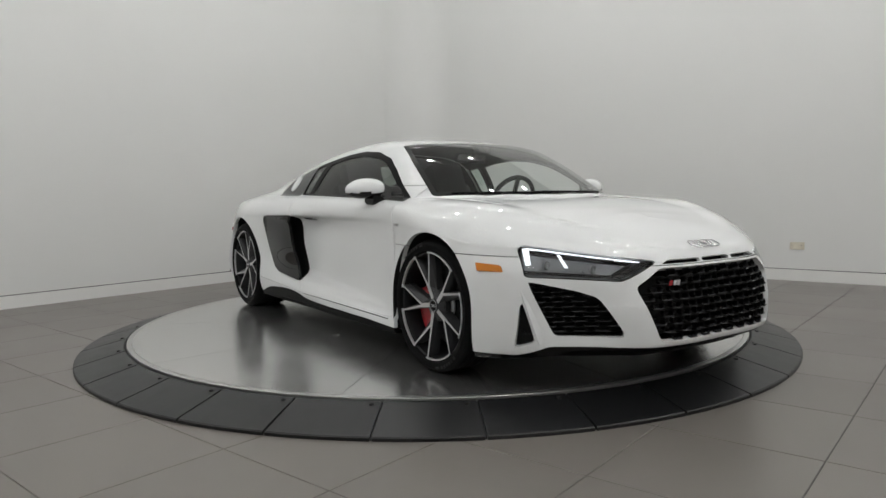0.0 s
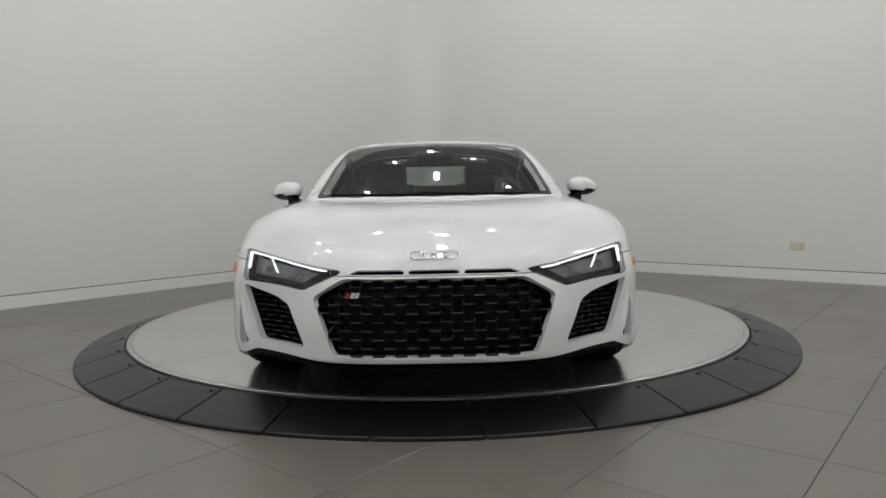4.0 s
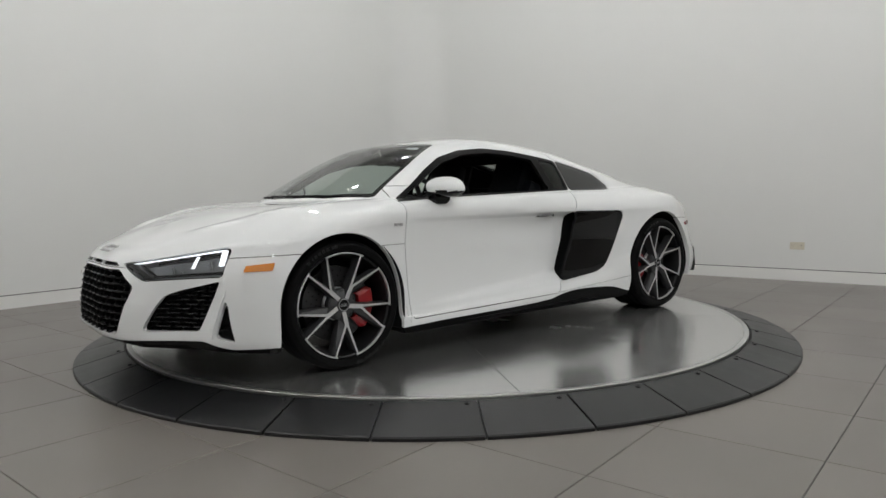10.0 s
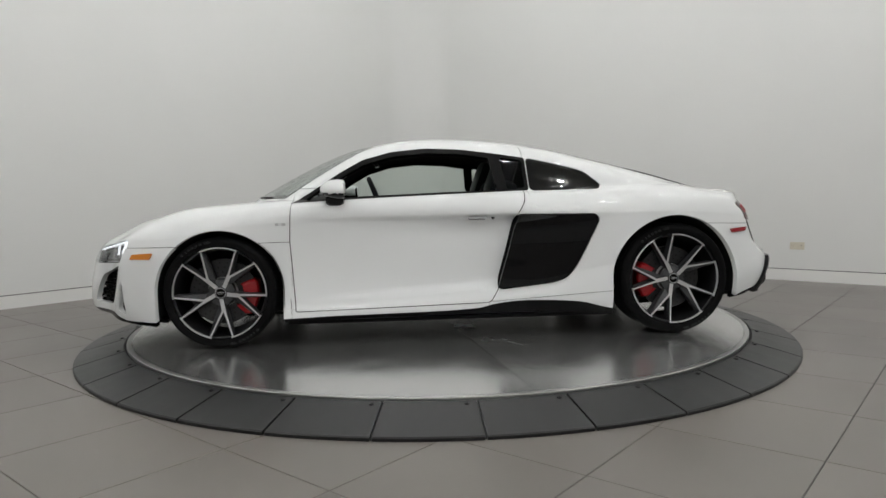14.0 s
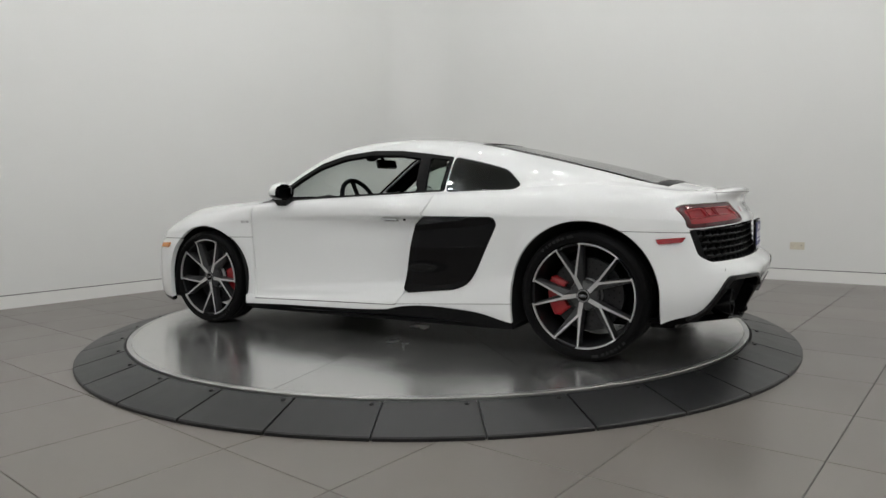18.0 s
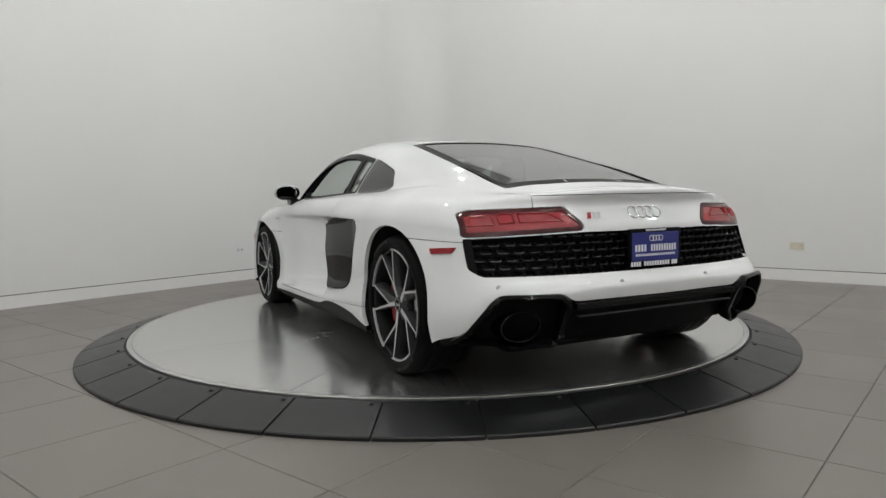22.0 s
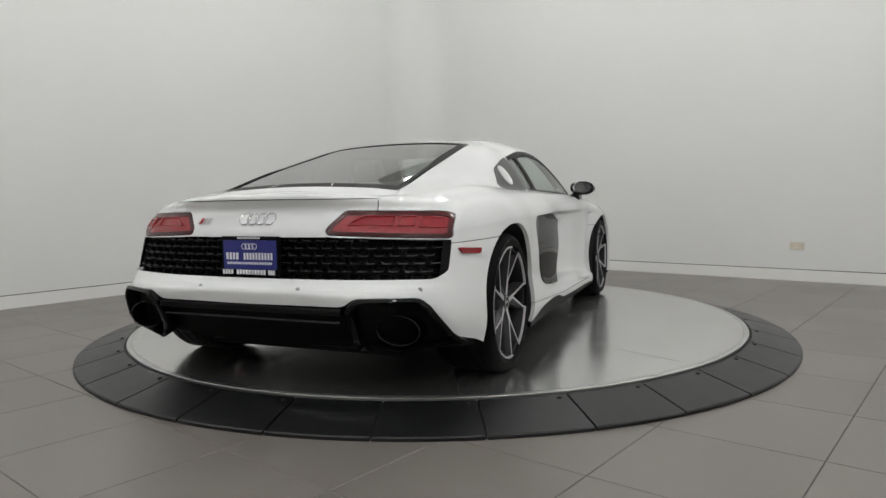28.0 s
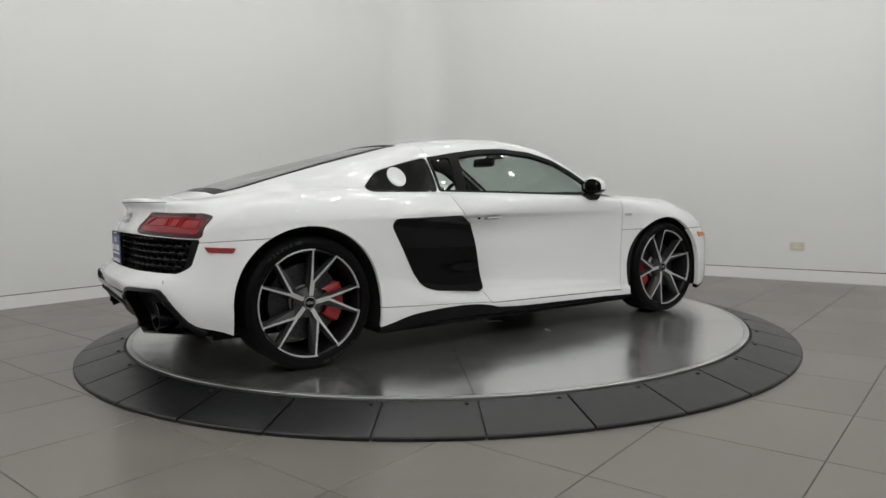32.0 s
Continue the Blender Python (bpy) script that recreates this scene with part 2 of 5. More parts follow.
def build_tiles():
    """Large square porcelain tiles in a straight grid; each is an own piece round the turntable, the rest one sheet."""
    s, g = 0.59, 0.004
    u0, v0 = 0.295, -2.312
    bm = bmesh.new()
    add_box(bm, (s - g, s - g, 0.012), (0, 0, -0.006))
    bmesh.ops.bevel(bm, geom=[e for e in bm.edges if e.verts[0].co.z > -0.001 and e.verts[1].co.z > -0.001], offset=0.0015, segments=1, affect="EDGES")
    me = bpy.data.meshes.new("floor_tile")
    bm.to_mesh(me)
    bm.free()
    me.materials.append(M_TILE)
    floor = new("floor")
    tagged(floor, "large square grey porcelain floor tiles with dark joints", "floor", kind="structure")
    far_v, far_f = [], []
    n = 0
    for i in range(-8, 14):
        for j in range(-10, 12):
            u, v = u0 + s * (i + 0.5), v0 + s * (j + 0.5)
            if u < WALL_U - 0.3 or u > FAR_U + 0.3 or v > WALL_V + 0.3 or v < FAR_V - 0.3:
                continue
            p = room(u, v, FLOOR_Z)
            if p.y > -4.3 and abs(p.x) < 5.2:
                ob = new("tile", me)
                ob.parent = floor
                ob.matrix_basis = Matrix.Translation(p) @ Matrix.Rotation(TH, 4, "Z")
                n += 1
            else:
                k = len(far_v)
                h = (s - g) / 2
                far_v += [room(u + a * h, v + b * h, FLOOR_Z) for a, b in ((-1, -1), (1, -1), (1, 1), (-1, 1))]
                far_f.append((k, k + 1, k + 2, k + 3))
    rest = mesh_ob("tile_field", far_v, far_f, M_TILE, floor)
    tagged(rest, "further grey floor tiles behind", kind="stuff")


def build_outlets():
    def outlet(at, n, w, h, plate, label):
        root = new("wall_outlet")
        root.matrix_basis = Matrix.Translation(at) @ n.to_track_quat("Y", "Z").to_matrix().to_4x4()
        tagged(root, label, "outlet", group="wall outlets")
        bm = bmesh.new()
        add_box(bm, (w, 0.008, h), (0, 0.004, 0), bevel=0.002)
        part("plate", bm, plate, root)
        for dx in (-0.28, 0.28):
            bm = bmesh.new()
            add_box(bm, (0.028, 0.004, 0.03), (dx * w, 0.0095, 0), bevel=0.001)
            part("socket", bm, M_PALE if plate is M_WHITE else M_BEIGE, root, "pale socket insert")
            for sx in (-0.006, 0.006):
                bm = bmesh.new()
                add_box(bm, (0.002, 0.002, 0.009), (dx * w + sx, 0.0118, 0.003))
                part("slot", bm, M_DARK, root)

    outlet(room(1.51, WALL_V, 0.275), -E2, 0.135, 0.075, M_BEIGE, "ivory two-socket outlet plate on the wall")
    outlet(room(WALL_U, 0.835, 0.272), E1, 0.085, 0.12, M_WHITE, "white outlet plate low on the wall")
    root = new("presence_sensor")
    root.matrix_basis = Matrix.Translation(room(WALL_U, 1.25, 0.31)) @ E1.to_track_quat("Y", "Z").to_matrix().to_4x4()
    tagged(root, "small dark round sensor on a white wall plate", "sensor")
    bm = bmesh.new()
    add_box(bm, (0.075, 0.006, 0.075), (0, 0.003, 0), bevel=0.002)
    part("plate", bm, M_WHITE, root)
    bm = bmesh.new()
    lathe(bm, [(0.0, 0.03), (0.012, 0.03), (0.02, 0.022), (0.022, 0.006)], 20)
    part("knob", bm, M_MATTE, root, "black round knob", True)


def build_lights():
    """Recessed round downlights in rows parallel to the walls."""
    base = None
    for i in range(8):
        for j in range(8):
            u, v = -2.25 + 1.33 * i, 2.5 - 1.33 * j
            m = Matrix.Translation(room(u, v, CEIL_Z))
            if base is None:
                base = new("ceiling_light")
                bm = bmesh.new()
                lathe(bm, [(0.060, 0.0), (0.085, 0.0), (0.085, 0.010), (0.066, 0.016), (0.060, 0.012)], 16, m=Matrix.Rotation(radians(-90), 4, "X"))
                part("frame", bm, M_BASE, base)
                bm = bmesh.new()
                lathe(bm, [(0.052, 0.0), (0.052, 0.068), (0.047, 0.072), (0.0, 0.072)], 12, m=Matrix.Rotation(radians(-90), 4, "X"))
                part("diffuser", bm, M_LAMP, base, "glowing drum diffuser")
                tagged(base, "round glowing drum light on the ceiling", "ceiling light", group="ceiling downlights")
                base.matrix_basis = m
            else:
                copy_thing(base, m)


# ---- the turntable ----
DISC_R, RING_IN, RING_OUT = 2.035, 2.048, 2.313


def build_ring():
    ring = new("turntable_surround")
    ring.location = (0, 0, FLOOR_Z)
    tagged(ring, "black rubber ramp ring of wedge plates round the turntable", "ramp")
    n = 33
    step = 2 * math.pi / n
    a0 = radians(-85.72)
    top_in, top_out = -FLOOR_Z - 0.008, 0.018
    gap = 0.0048
    vs, fs = [], []
    k = 4
    prof = [(RING_IN, 0.0), (RING_IN, top_in - 0.004), (RING_IN + 0.004, top_in), (RING_OUT - 0.006, top_out), (RING_OUT, top_out - 0.005), (RING_OUT, 0.0)]
    for i in range(k + 1):
        a = -step / 2 + step * i / k
        for r, z in prof:
            da = 0.0
            if i == 0:
                da = gap / r
            if i == k:
                da = -gap / r
            vs.append((r * math.cos(a + da), r * math.sin(a + da), z))
    m = len(prof)
    for i in range(k):
        for j in range(m):
            a, b = i * m + j, i * m + (j + 1) % m
            fs.append((a, a + m, b + m, b))
    fs.append(tuple(range(m)))
    fs.append(tuple(k * m + j for j in reversed(range(m))))
    me = None
    for i in range(n):
        a = a0 + step * (i + 0.5)
        if me is None:
            ob = mesh_ob("ramp_plate", vs, fs, M_RAMP, ring)
            bm = bmesh.new()
            bm.from_mesh(ob.data)
            bmesh.ops.recalc_face_normals(bm, faces=bm.faces)
            bm.to_mesh(ob.data)
            bm.free()
            me = ob.data
        else:
            ob = new("ramp_plate", me)
            ob.parent = ring
        ob.matrix_basis = Matrix.Rotation(a, 4, "Z")
        # bolt head by the inner corner of each plate
        bm = bmesh.new()
        ab = step / 2 - 0.022
        lathe(bm, [(0.0, 0.0), (0.004, 0.0), (0.006, 0.004), (0.011, 0.004), (0.011, -0.006)], 12, m=Matrix.Translation(((RING_IN + 0.03) * math.cos(ab), (RING_IN + 0.03) * math.sin(ab), top_in - 0.006)) @ Matrix.Rotation(radians(90), 4, "X"))
        part("bolt", bm, M_EDGE, ob)
    # dark bed that shows in the joints
    bm = bmesh.new()
    lathe(bm, [(DISC_R - 0.3, 0.03), (RING_IN + 0.006, top_in - 0.012), (RING_OUT - 0.02, top_out - 0.012), (RING_OUT - 0.012, 0.0)], 96, m=Matrix.Rotation(radians(90), 4, "X"))
    part("bed", bm, M_EDGE, ring, "black bed under the plates", True)


def build_disc():
    disc = new("turntable")
    tagged(disc, "round brushed-steel turntable of ten wedge plates", "turntable")
    n, step = 10, 2 * math.pi / 10
    vs, fs = [], []
    k, gap = 12, 0.0018
    for z in (0.0, -0.012):
        vs.append((gap / math.sin(step / 2), 0, z))
        for i in range(k + 1):
            a = -step / 2 + step * i / k
            r = DISC_R - 0.03
            da = gap / r if i == 0 else -gap / r if i == k else 0
            vs.append((r * math.cos(a + da), r * math.sin(a + da), z))
    h = k + 2
    fs += [(0, i + 1, i + 2) for i in range(k)] + [(h, h + i + 2, h + i + 1) for i in range(k)]
    fs += [(i, i + h, (i + 1) % h + h, (i + 1) % h) for i in range(h)]
    me = None
    for i in range(n):
        if me is None:
            ob = mesh_ob("steel_plate", vs, fs, M_PLATE, disc)
            bm = bmesh.new()
            bm.from_mesh(ob.data)
            bmesh.ops.recalc_face_normals(bm, faces=bm.faces)
            bm.to_mesh(ob.data)
            bm.free()
            me = ob.data
        else:
            ob = new("steel_plate", me)
            ob.parent = disc
        ob.matrix_basis = Matrix.Rotation(radians(61.5 + 18 + 36 * i), 4, "Z")
    bm = bmesh.new()
    lathe(bm, [(DISC_R - 0.028, -0.012), (DISC_R - 0.028, 0.0), (DISC_R - 0.002, 0.0), (DISC_R, -0.002), (DISC_R, -0.02)], 128, m=Matrix.Rotation(radians(90), 4, "X"))
    part("rim", bm, M_BAND, disc, "steel edge band")
    bm = bmesh.new()
    bmesh.ops.create_circle(bm, cap_ends=True, segments=96, radius=DISC_R - 0.005, matrix=Matrix.Translation((0, 0, -0.0125)))
    part("base", bm, M_EDGE, disc, "dark base seen in the seams")
    return disc


build_room()
build_outlets()
build_lights()
build_ring()
TURNTABLE = build_disc()

# ---- the car: an outer skin spanned by lengthwise lines, cut into panels ----
CAR = new("sports_car")
tagged(CAR, "white sports coupe with gloss black trim parked on the turntable", "car")
CAR_X, CAR_Y = -0.0208, -0.0067

# Lines run from the middle of the nose round the left flank to the middle of the tail; (x forward, y left, z up)
lower_edge = [(2.235, 0, .177), (2.225, .28, .178), (2.18, .46, .180), (2.03, .66, .182), (1.90, .82, .158), (1.68, .93, .138), (1.325, .935, .12), (.96, .925, .14), (.45, .925, .15),
              (-.1, .925, .155), (-.5, .925, .155), (-.92, .93, .135), (-1.325, .935, .15), (-1.68, .93, .185), (-1.87, .85, .21), (-2.0, .55, .22), (-2.04, .25, .22), (-2.05, 0, .22)]
sill_line = [(2.275, 0, .212), (2.265, .28, .212), (2.218, .44, .213), (2.045, .65, .205), (1.89, .845, .205), (1.68, .945, .20), (1.325, .96, .22), (.93, .922, .20), (.45, .925, .205),
             (-.1, .937, .22), (-.5, .947, .235), (-.92, .957, .24), (-1.325, .97, .26), (-1.68, .955, .30), (-1.91, .85, .34), (-2.065, .55, .385), (-2.095, .25, .395), (-2.105, 0, .395)]
lower_flank = [(2.275, 0, .36), (2.265, .28, .36), (2.20, .475, .37), (2.015, .67, .36), (1.875, .862, .37), (1.68, .945, .38), (1.325, .972, .40), (.92, .905, .24), (.45, .902, .262),
               (-.1, .907, .298), (-.5, .922, .34), (-.92, .942, .42), (-1.325, .978, .45), (-1.67, .945, .45), (-1.915, .828, .452), (-2.06, .55, .462), (-2.10, .25, .466), (-2.11, 0, .466)]
mid_flank = [(2.25, 0, .49), (2.24, .28, .49), (2.17, .475, .49), (2.0, .68, .495), (1.865, .86, .51), (1.67, .935, .52), (1.325, .97, .57), (.93, .885, .52), (.45, .88, .52),
             (-.1, .886, .53), (-.5, .930, .55), (-.92, .949, .57), (-1.325, .977, .60), (-1.66, .925, .58), (-1.865, .832, .535), (-1.99, .55, .53), (-2.03, .25, .532), (-2.035, 0, .532)]
waist_line = [(2.22, 0, .548), (2.208, .28, .55), (2.14, .46, .56), (1.985, .67, .588), (1.835, .835, .62), (1.64, .912, .632), (1.325, .95, .685), (.93, .898, .72), (.45, .90, .737),
              (-.1, .902, .737), (-.5, .935, .737), (-.92, .951, .735), (-1.325, .965, .735), (-1.62, .912, .72), (-1.80, .835, .705), (-1.958, .55, .695), (-2.012, .25, .695), (-2.018, 0, .695)]
shoulder = [(2.18, 0, .594), (2.165, .27, .596), (2.09, .45, .611), (1.93, .65, .640), (1.785, .80, .675), (1.60, .868, .708), (1.325, .903, .750), (.93, .880, .79), (.45, .872, .81),
            (-.1, .868, .825), (-.5, .872, .835), (-.92, .893, .828), (-1.325, .914, .818), (-1.58, .872, .815), (-1.755, .795, .79), (-1.910, .53, .785), (-1.962, .25, .785), (-1.968, 0, .785)]
crown = [(2.10, 0, .625), (2.08, .26, .63), (2.0, .44, .652), (1.87, .62, .693), (1.73, .74, .725), (1.58, .785, .763), (1.325, .80, .793), (.93, .80, .822), (.45, .80, .845),
         (-.1, .80, .858), (-.5, .80, .866), (-.92, .80, .872), (-1.325, .80, .874), (-1.56, .765, .856), (-1.755, .73, .826), (-1.915, .50, .828), (-1.985, .24, .838), (-1.993, 0, .839)]
inner_top = [(1.98, 0, .676), (1.965, .22, .680), (1.90, .37, .695), (1.80, .47, .723), (1.68, .52, .756), (1.55, .53, .783), (1.325, .53, .811), (.93, .52, .838), (.45, .5, .855),
             (-.1, .5, .865), (-.5, .5, .87), (-.92, .5, .875), (-1.325, .5, .88), (-1.55, .49, .868), (-1.70, .46, .853), (-1.83, .36, .846), (-1.86, .18, .858), (-1.865, 0, .858)]
middle = [(1.86, 0, .722), (1.85, 0, .725), (1.80, 0, .738), (1.73, 0, .753), (1.64, 0, .772), (1.53, 0, .792), (1.325, 0, .818), (.93, 0, .845), (.45, 0, .86),
          (-.1, 0, .87), (-.5, 0, .875), (-.92, 0, .88), (-1.325, 0, .885), (-1.54, 0, .882), (-1.65, 0, .876), (-1.73, 0, .871), (-1.755, 0, .869), (-1.76, 0, .869)]
LINES = np.array([lower_edge, sill_line, lower_flank, mid_flank, waist_line, shoulder, crown, inner_top, middle])
# two helper lines sharpen the crease over the sill and the one under the waist, along the doors only
LINES[2, 7:10, 1] -= (.008, .011, .009)
above_sill = LINES[2] * .87 + LINES[3] * .13
under_waist = LINES[3] * .17 + LINES[4] * .83
above_sill[7:11, 1] -= (.003, .005, .006, .003)
under_waist[7:11, 1] -= (.002, .006, .012, .010)
LINES = np.concatenate([LINES[:3], above_sill[None], LINES[3:4], under_waist[None], LINES[4:]])


def hermite(P, knots, at, ends):
    """Smooth curve through the rows of P at the given knots; ends: ghost rows before and after."""
    Q = np.concatenate([ends[0][None], P, ends[1][None]])
    k = np.concatenate([[2 * knots[0] - knots[1]], knots, [2 * knots[-1] - knots[-2]]])
    shape = (-1,) + (1,) * (P.ndim - 1)
    d = np.diff(Q, axis=0) / np.diff(k).reshape(shape)
    h = np.diff(k).reshape(shape)
    tan = (d[:-1] * h[1:] + d[1:] * h[:-1]) / (h[1:] + h[:-1])
    i = np.clip(np.searchsorted(knots, at, side="right") - 1, 0, len(knots) - 2)
    w = knots[i + 1] - knots[i]
    s = ((at - knots[i]) / w).reshape(shape)
    w = w.reshape(shape)
    return ((2 * s ** 3 - 3 * s ** 2 + 1) * P[i] + (s ** 3 - 2 * s ** 2 + s) * w * tan[i] + (3 * s ** 2 - 2 * s ** 3) * P[i + 1] + (s ** 3 - s ** 2) * w * tan[i + 1])


def profile(pairs):
    """A smooth function of one variable through (place, value) pairs in rising order."""
    a = np.array(sorted(pairs), float)
    return lambda x: hermite(a[:, 1:], a[:, 0], np.clip(np.ravel(x), a[0, 0], a[-1, 0]), (2 * a[0, 1:] - a[1, 1:], 2 * a[-1, 1:] - a[-2, 1:]))[:, 0].reshape(np.shape(x))


roof_mid = profile([(1.45, .70), (1.24, .848), (1.05, .956), (.80, 1.083), (.62, 1.152), (.46, 1.187), (.22, 1.220), (.03, 1.227), (-.19, 1.218), (-.41, 1.195), (-.635, 1.162),
                    (-.85, 1.113), (-1.1, 1.053), (-1.4, .974), (-1.55, .930), (-1.67, .894), (-1.80, .84), (-2.1, .68)])
side_y = profile([(1.4, .66), (.95, .752), (.7, .785), (.45, .80), (0, .803), (-.5, .797), (-.9, .775), (-1.3, .735), (-1.7, .69)])
side_z = profile([(1.4, .79), (.95, .822), (.45, .845), (0, .857), (-.5, .866), (-.9, .868), (-1.3, .864), (-1.7, .84)])
side_slope = profile([(1.4, 1.7), (.9, 1.75), (.4, 1.86), (0, 1.86), (-.4, 1.80), (-.8, 1.66), (-1.2, 1.5), (-1.7, 1.2)])


def soft_min(a, b, k):
    h = np.maximum(k - np.abs(a - b), 0) / k
    return np.minimum(a, b) - h * h * k / 4


def cabin(x, y):
    """Height of roof, screens and side glass over the plan."""
    y = np.abs(y)
    ahead = np.clip((x - .1) / .5, 0, 1)
    top = roof_mid(x + .60 * y * y * ahead) - (.10 * y * y + .5 * np.clip(y - .36, 0, 1) ** 2) * (1 - ahead)
    d = side_y(x) - y
    b = np.clip(d, 0, .30)
    flank = side_z(x) + side_slope(x) * d - 2.2 * b ** 2 - .9 * np.clip(d - .30, 0, 1)
    return soft_min(top, flank, .05)


def make_skin():
    ends_u = (LINES[:, 1] * (1, -1, 1), LINES[:, -2] * (1, -1, 1))
    S = LINES.transpose(1, 0, 2)
    ku = np.concatenate([[0], np.cumsum(np.linalg.norm(np.diff(S[:, 1:8], axis=0), axis=2).mean(1))])
    nu = int(ku[-1] / .0165)
    U = np.linspace(0, ku[-1], nu)
    C = hermite(S, ku, U, ends_u).transpose(1, 0, 2)
    kv = np.concatenate([[0], np.cumsum(np.linalg.norm(np.diff(LINES[:, 6:13], axis=0), axis=2).mean(1))])
    counts = (5, 8, 4, 11, 11, 4, 8, 7, 42, 26)
    V = np.concatenate([np.linspace(kv[i], kv[i + 1], n, endpoint=False) for i, n in enumerate(counts)] + [kv[-1:]])
    low = 2 * C[0] - C[1]
    w = np.clip((np.abs(np.linspace(-1, 1, nu)) - .80) / .08, 0, 1)[:, None]
    high = (1 - w) * C[-2] * (1, -1, 1) + w * (2 * C[-1] - C[-2])
    P = hermite(C, kv, V, (low, high))
    x, y, z = P[..., 0], P[..., 1], P[..., 2]
    y[:, 0] = 0
    y[:, -1] = 0
    y[-1] = 0
    np.maximum(y, 0, out=y)
    j0 = sum(counts[:7])
    k = np.interp(x, [-1.2, -.75], [.05, .012])
    up = -soft_min(-z, -cabin(x, y), k)
    rows = np.zeros_like(z, bool)
    rows[j0:] = True
    z[:] = np.where(rows & (x < 1.45) & (x > -1.80), up, z)
    # normals from the grid
    M = np.concatenate([P[:, 1:2] * (1, -1, 1), P, P[:, -2:-1] * (1, -1, 1)], axis=1)
    tu = M[:, 2:] - M[:, :-2]
    tv = np.gradient(P, axis=0)
    N = np.cross(tv, tu)
    ln = np.linalg.norm(N, axis=2, keepdims=True)
    N = np.where(ln > 1e-12, N / np.maximum(ln, 1e-12), (0, 0, 1))
    flip = np.sign((N * (P - (0, 0, .4))).sum(2, keepdims=True))
    N = N * np.where(np.median(flip) < 0, -1, 1)
    nv, nu = P.shape[:2]
    ii, jj = np.meshgrid(np.arange(nv - 1), np.arange(nu - 1), indexing="ij")
    a = (ii * nu + jj).ravel()
    F = np.stack([a, a + 1, a + nu + 1, a + nu], 1)
    return P.reshape(-1, 3), N.reshape(-1, 3), [tuple(f) for f in F]


def split(piece, f):
    """Cuts a piece (verts, normals, faces) along f = 0; returns the side where f < 0 and the other."""
    V, N, F = piece
    val = f(V)
    val = np.where(np.abs(val) < 1e-7, 1e-7, val)
    neg = val < 0
    out = ([], [])
    extra_v, extra_n, cut = [], [], {}
    base = len(V)

    def mid(a, b):
        key = (a, b) if a < b else (b, a)
        if key not in cut:
            t = val[a] / (val[a] - val[b])
            extra_v.append(V[a] * (1 - t) + V[b] * t)
            extra_n.append(N[a] * (1 - t) + N[b] * t)
            cut[key] = base + len(extra_v) - 1
        return cut[key]

    for face in F:
        s = [neg[i] for i in face]
        if all(s):
            out[0].append(face)
        elif not any(s):
            out[1].append(face)
        else:
            pa, pb = [], []
            n = len(face)
            for k in range(n):
                a, b = face[k], face[(k + 1) % n]
                (pa if neg[a] else pb).append(a)
                if neg[a] != neg[b]:
                    m = mid(a, b)
                    pa.append(m)
                    pb.append(m)
            for side, poly in zip(out, (pa, pb)):
                if len(poly) > 2:
                    side.append(tuple(poly))
    W = np.concatenate([V, np.array(extra_v).reshape(-1, 3)])
    K = np.concatenate([N, np.array(extra_n).reshape(-1, 3)])

    def pack(faces):
        used = sorted({i for fc in faces for i in fc})
        new_at = {o: i for i, o in enumerate(used)}
        return W[used].reshape(-1, 3), K[used].reshape(-1, 3), [tuple(new_at[i] for i in fc) for fc in faces]

    return pack(out[0]), pack(out[1])


def poly_dist(Q, poly):
    """Signed distance of the rows of Q to a closed outline (negative inside)."""
    p = np.array(poly, float)
    best = np.full(len(Q), 1e9)
    inside = np.zeros(len(Q), bool)
    for a, b in zip(p, np.roll(p, -1, axis=0)):
        e = b - a
        w = Q - a
        t = np.clip((w @ e) / (e @ e), 0, 1)
        best = np.minimum(best, np.linalg.norm(w - t[:, None] * e, axis=1))
        c = ((a[1] > Q[:, 1]) != (b[1] > Q[:, 1]))
        with np.errstate(divide="ignore", invalid="ignore"):
            xs = a[0] + (Q[:, 1] - a[1]) * e[0] / (e[1] if e[1] else 1e-12)
        inside ^= c & (Q[:, 0] < xs)
    return np.where(inside, -best, best)


def rounded(poly, r=0.02, n=4):
    """The outline with its corners rounded."""
    p = [Vector(q) for q in poly]
    out = []
    for i, c in enumerate(p):
        a, b = p[i - 1], p[(i + 1) % len(p)]
        la, lb = (a - c).length, (b - c).length
        d = min(r, la * .45, lb * .45)
        s, e = c + (a - c) * d / la, c + (b - c) * d / lb
        for k in range(n + 1):
            t = k / n
            out.append(tuple(s * (1 - t) ** 2 + c * 2 * t * (1 - t) + e * t * t))
    return out


AXES = {"xz": (0, 2), "yz": (1, 2), "xy": (0, 1)}


def zone(plane, poly, keep, grow=0.0):
    """f < 0 inside the outline, in side, front or plan view, where keep(V) holds."""
    ax = AXES[plane]
    return lambda V: np.where(keep(V), poly_dist(V[:, ax], poly) - grow, 1.0)


def mirrored(piece):
    V, N, F = piece
    return V * (1, -1, 1), N * (1, -1, 1), [f[::-1] for f in F]


def both(piece):
    V, N, F = piece
    V2, N2, F2 = mirrored(piece)
    n = len(V)
    return np.concatenate([V, V2]), np.concatenate([N, N2]), F + [tuple(i + n for i in f) for f in F2]


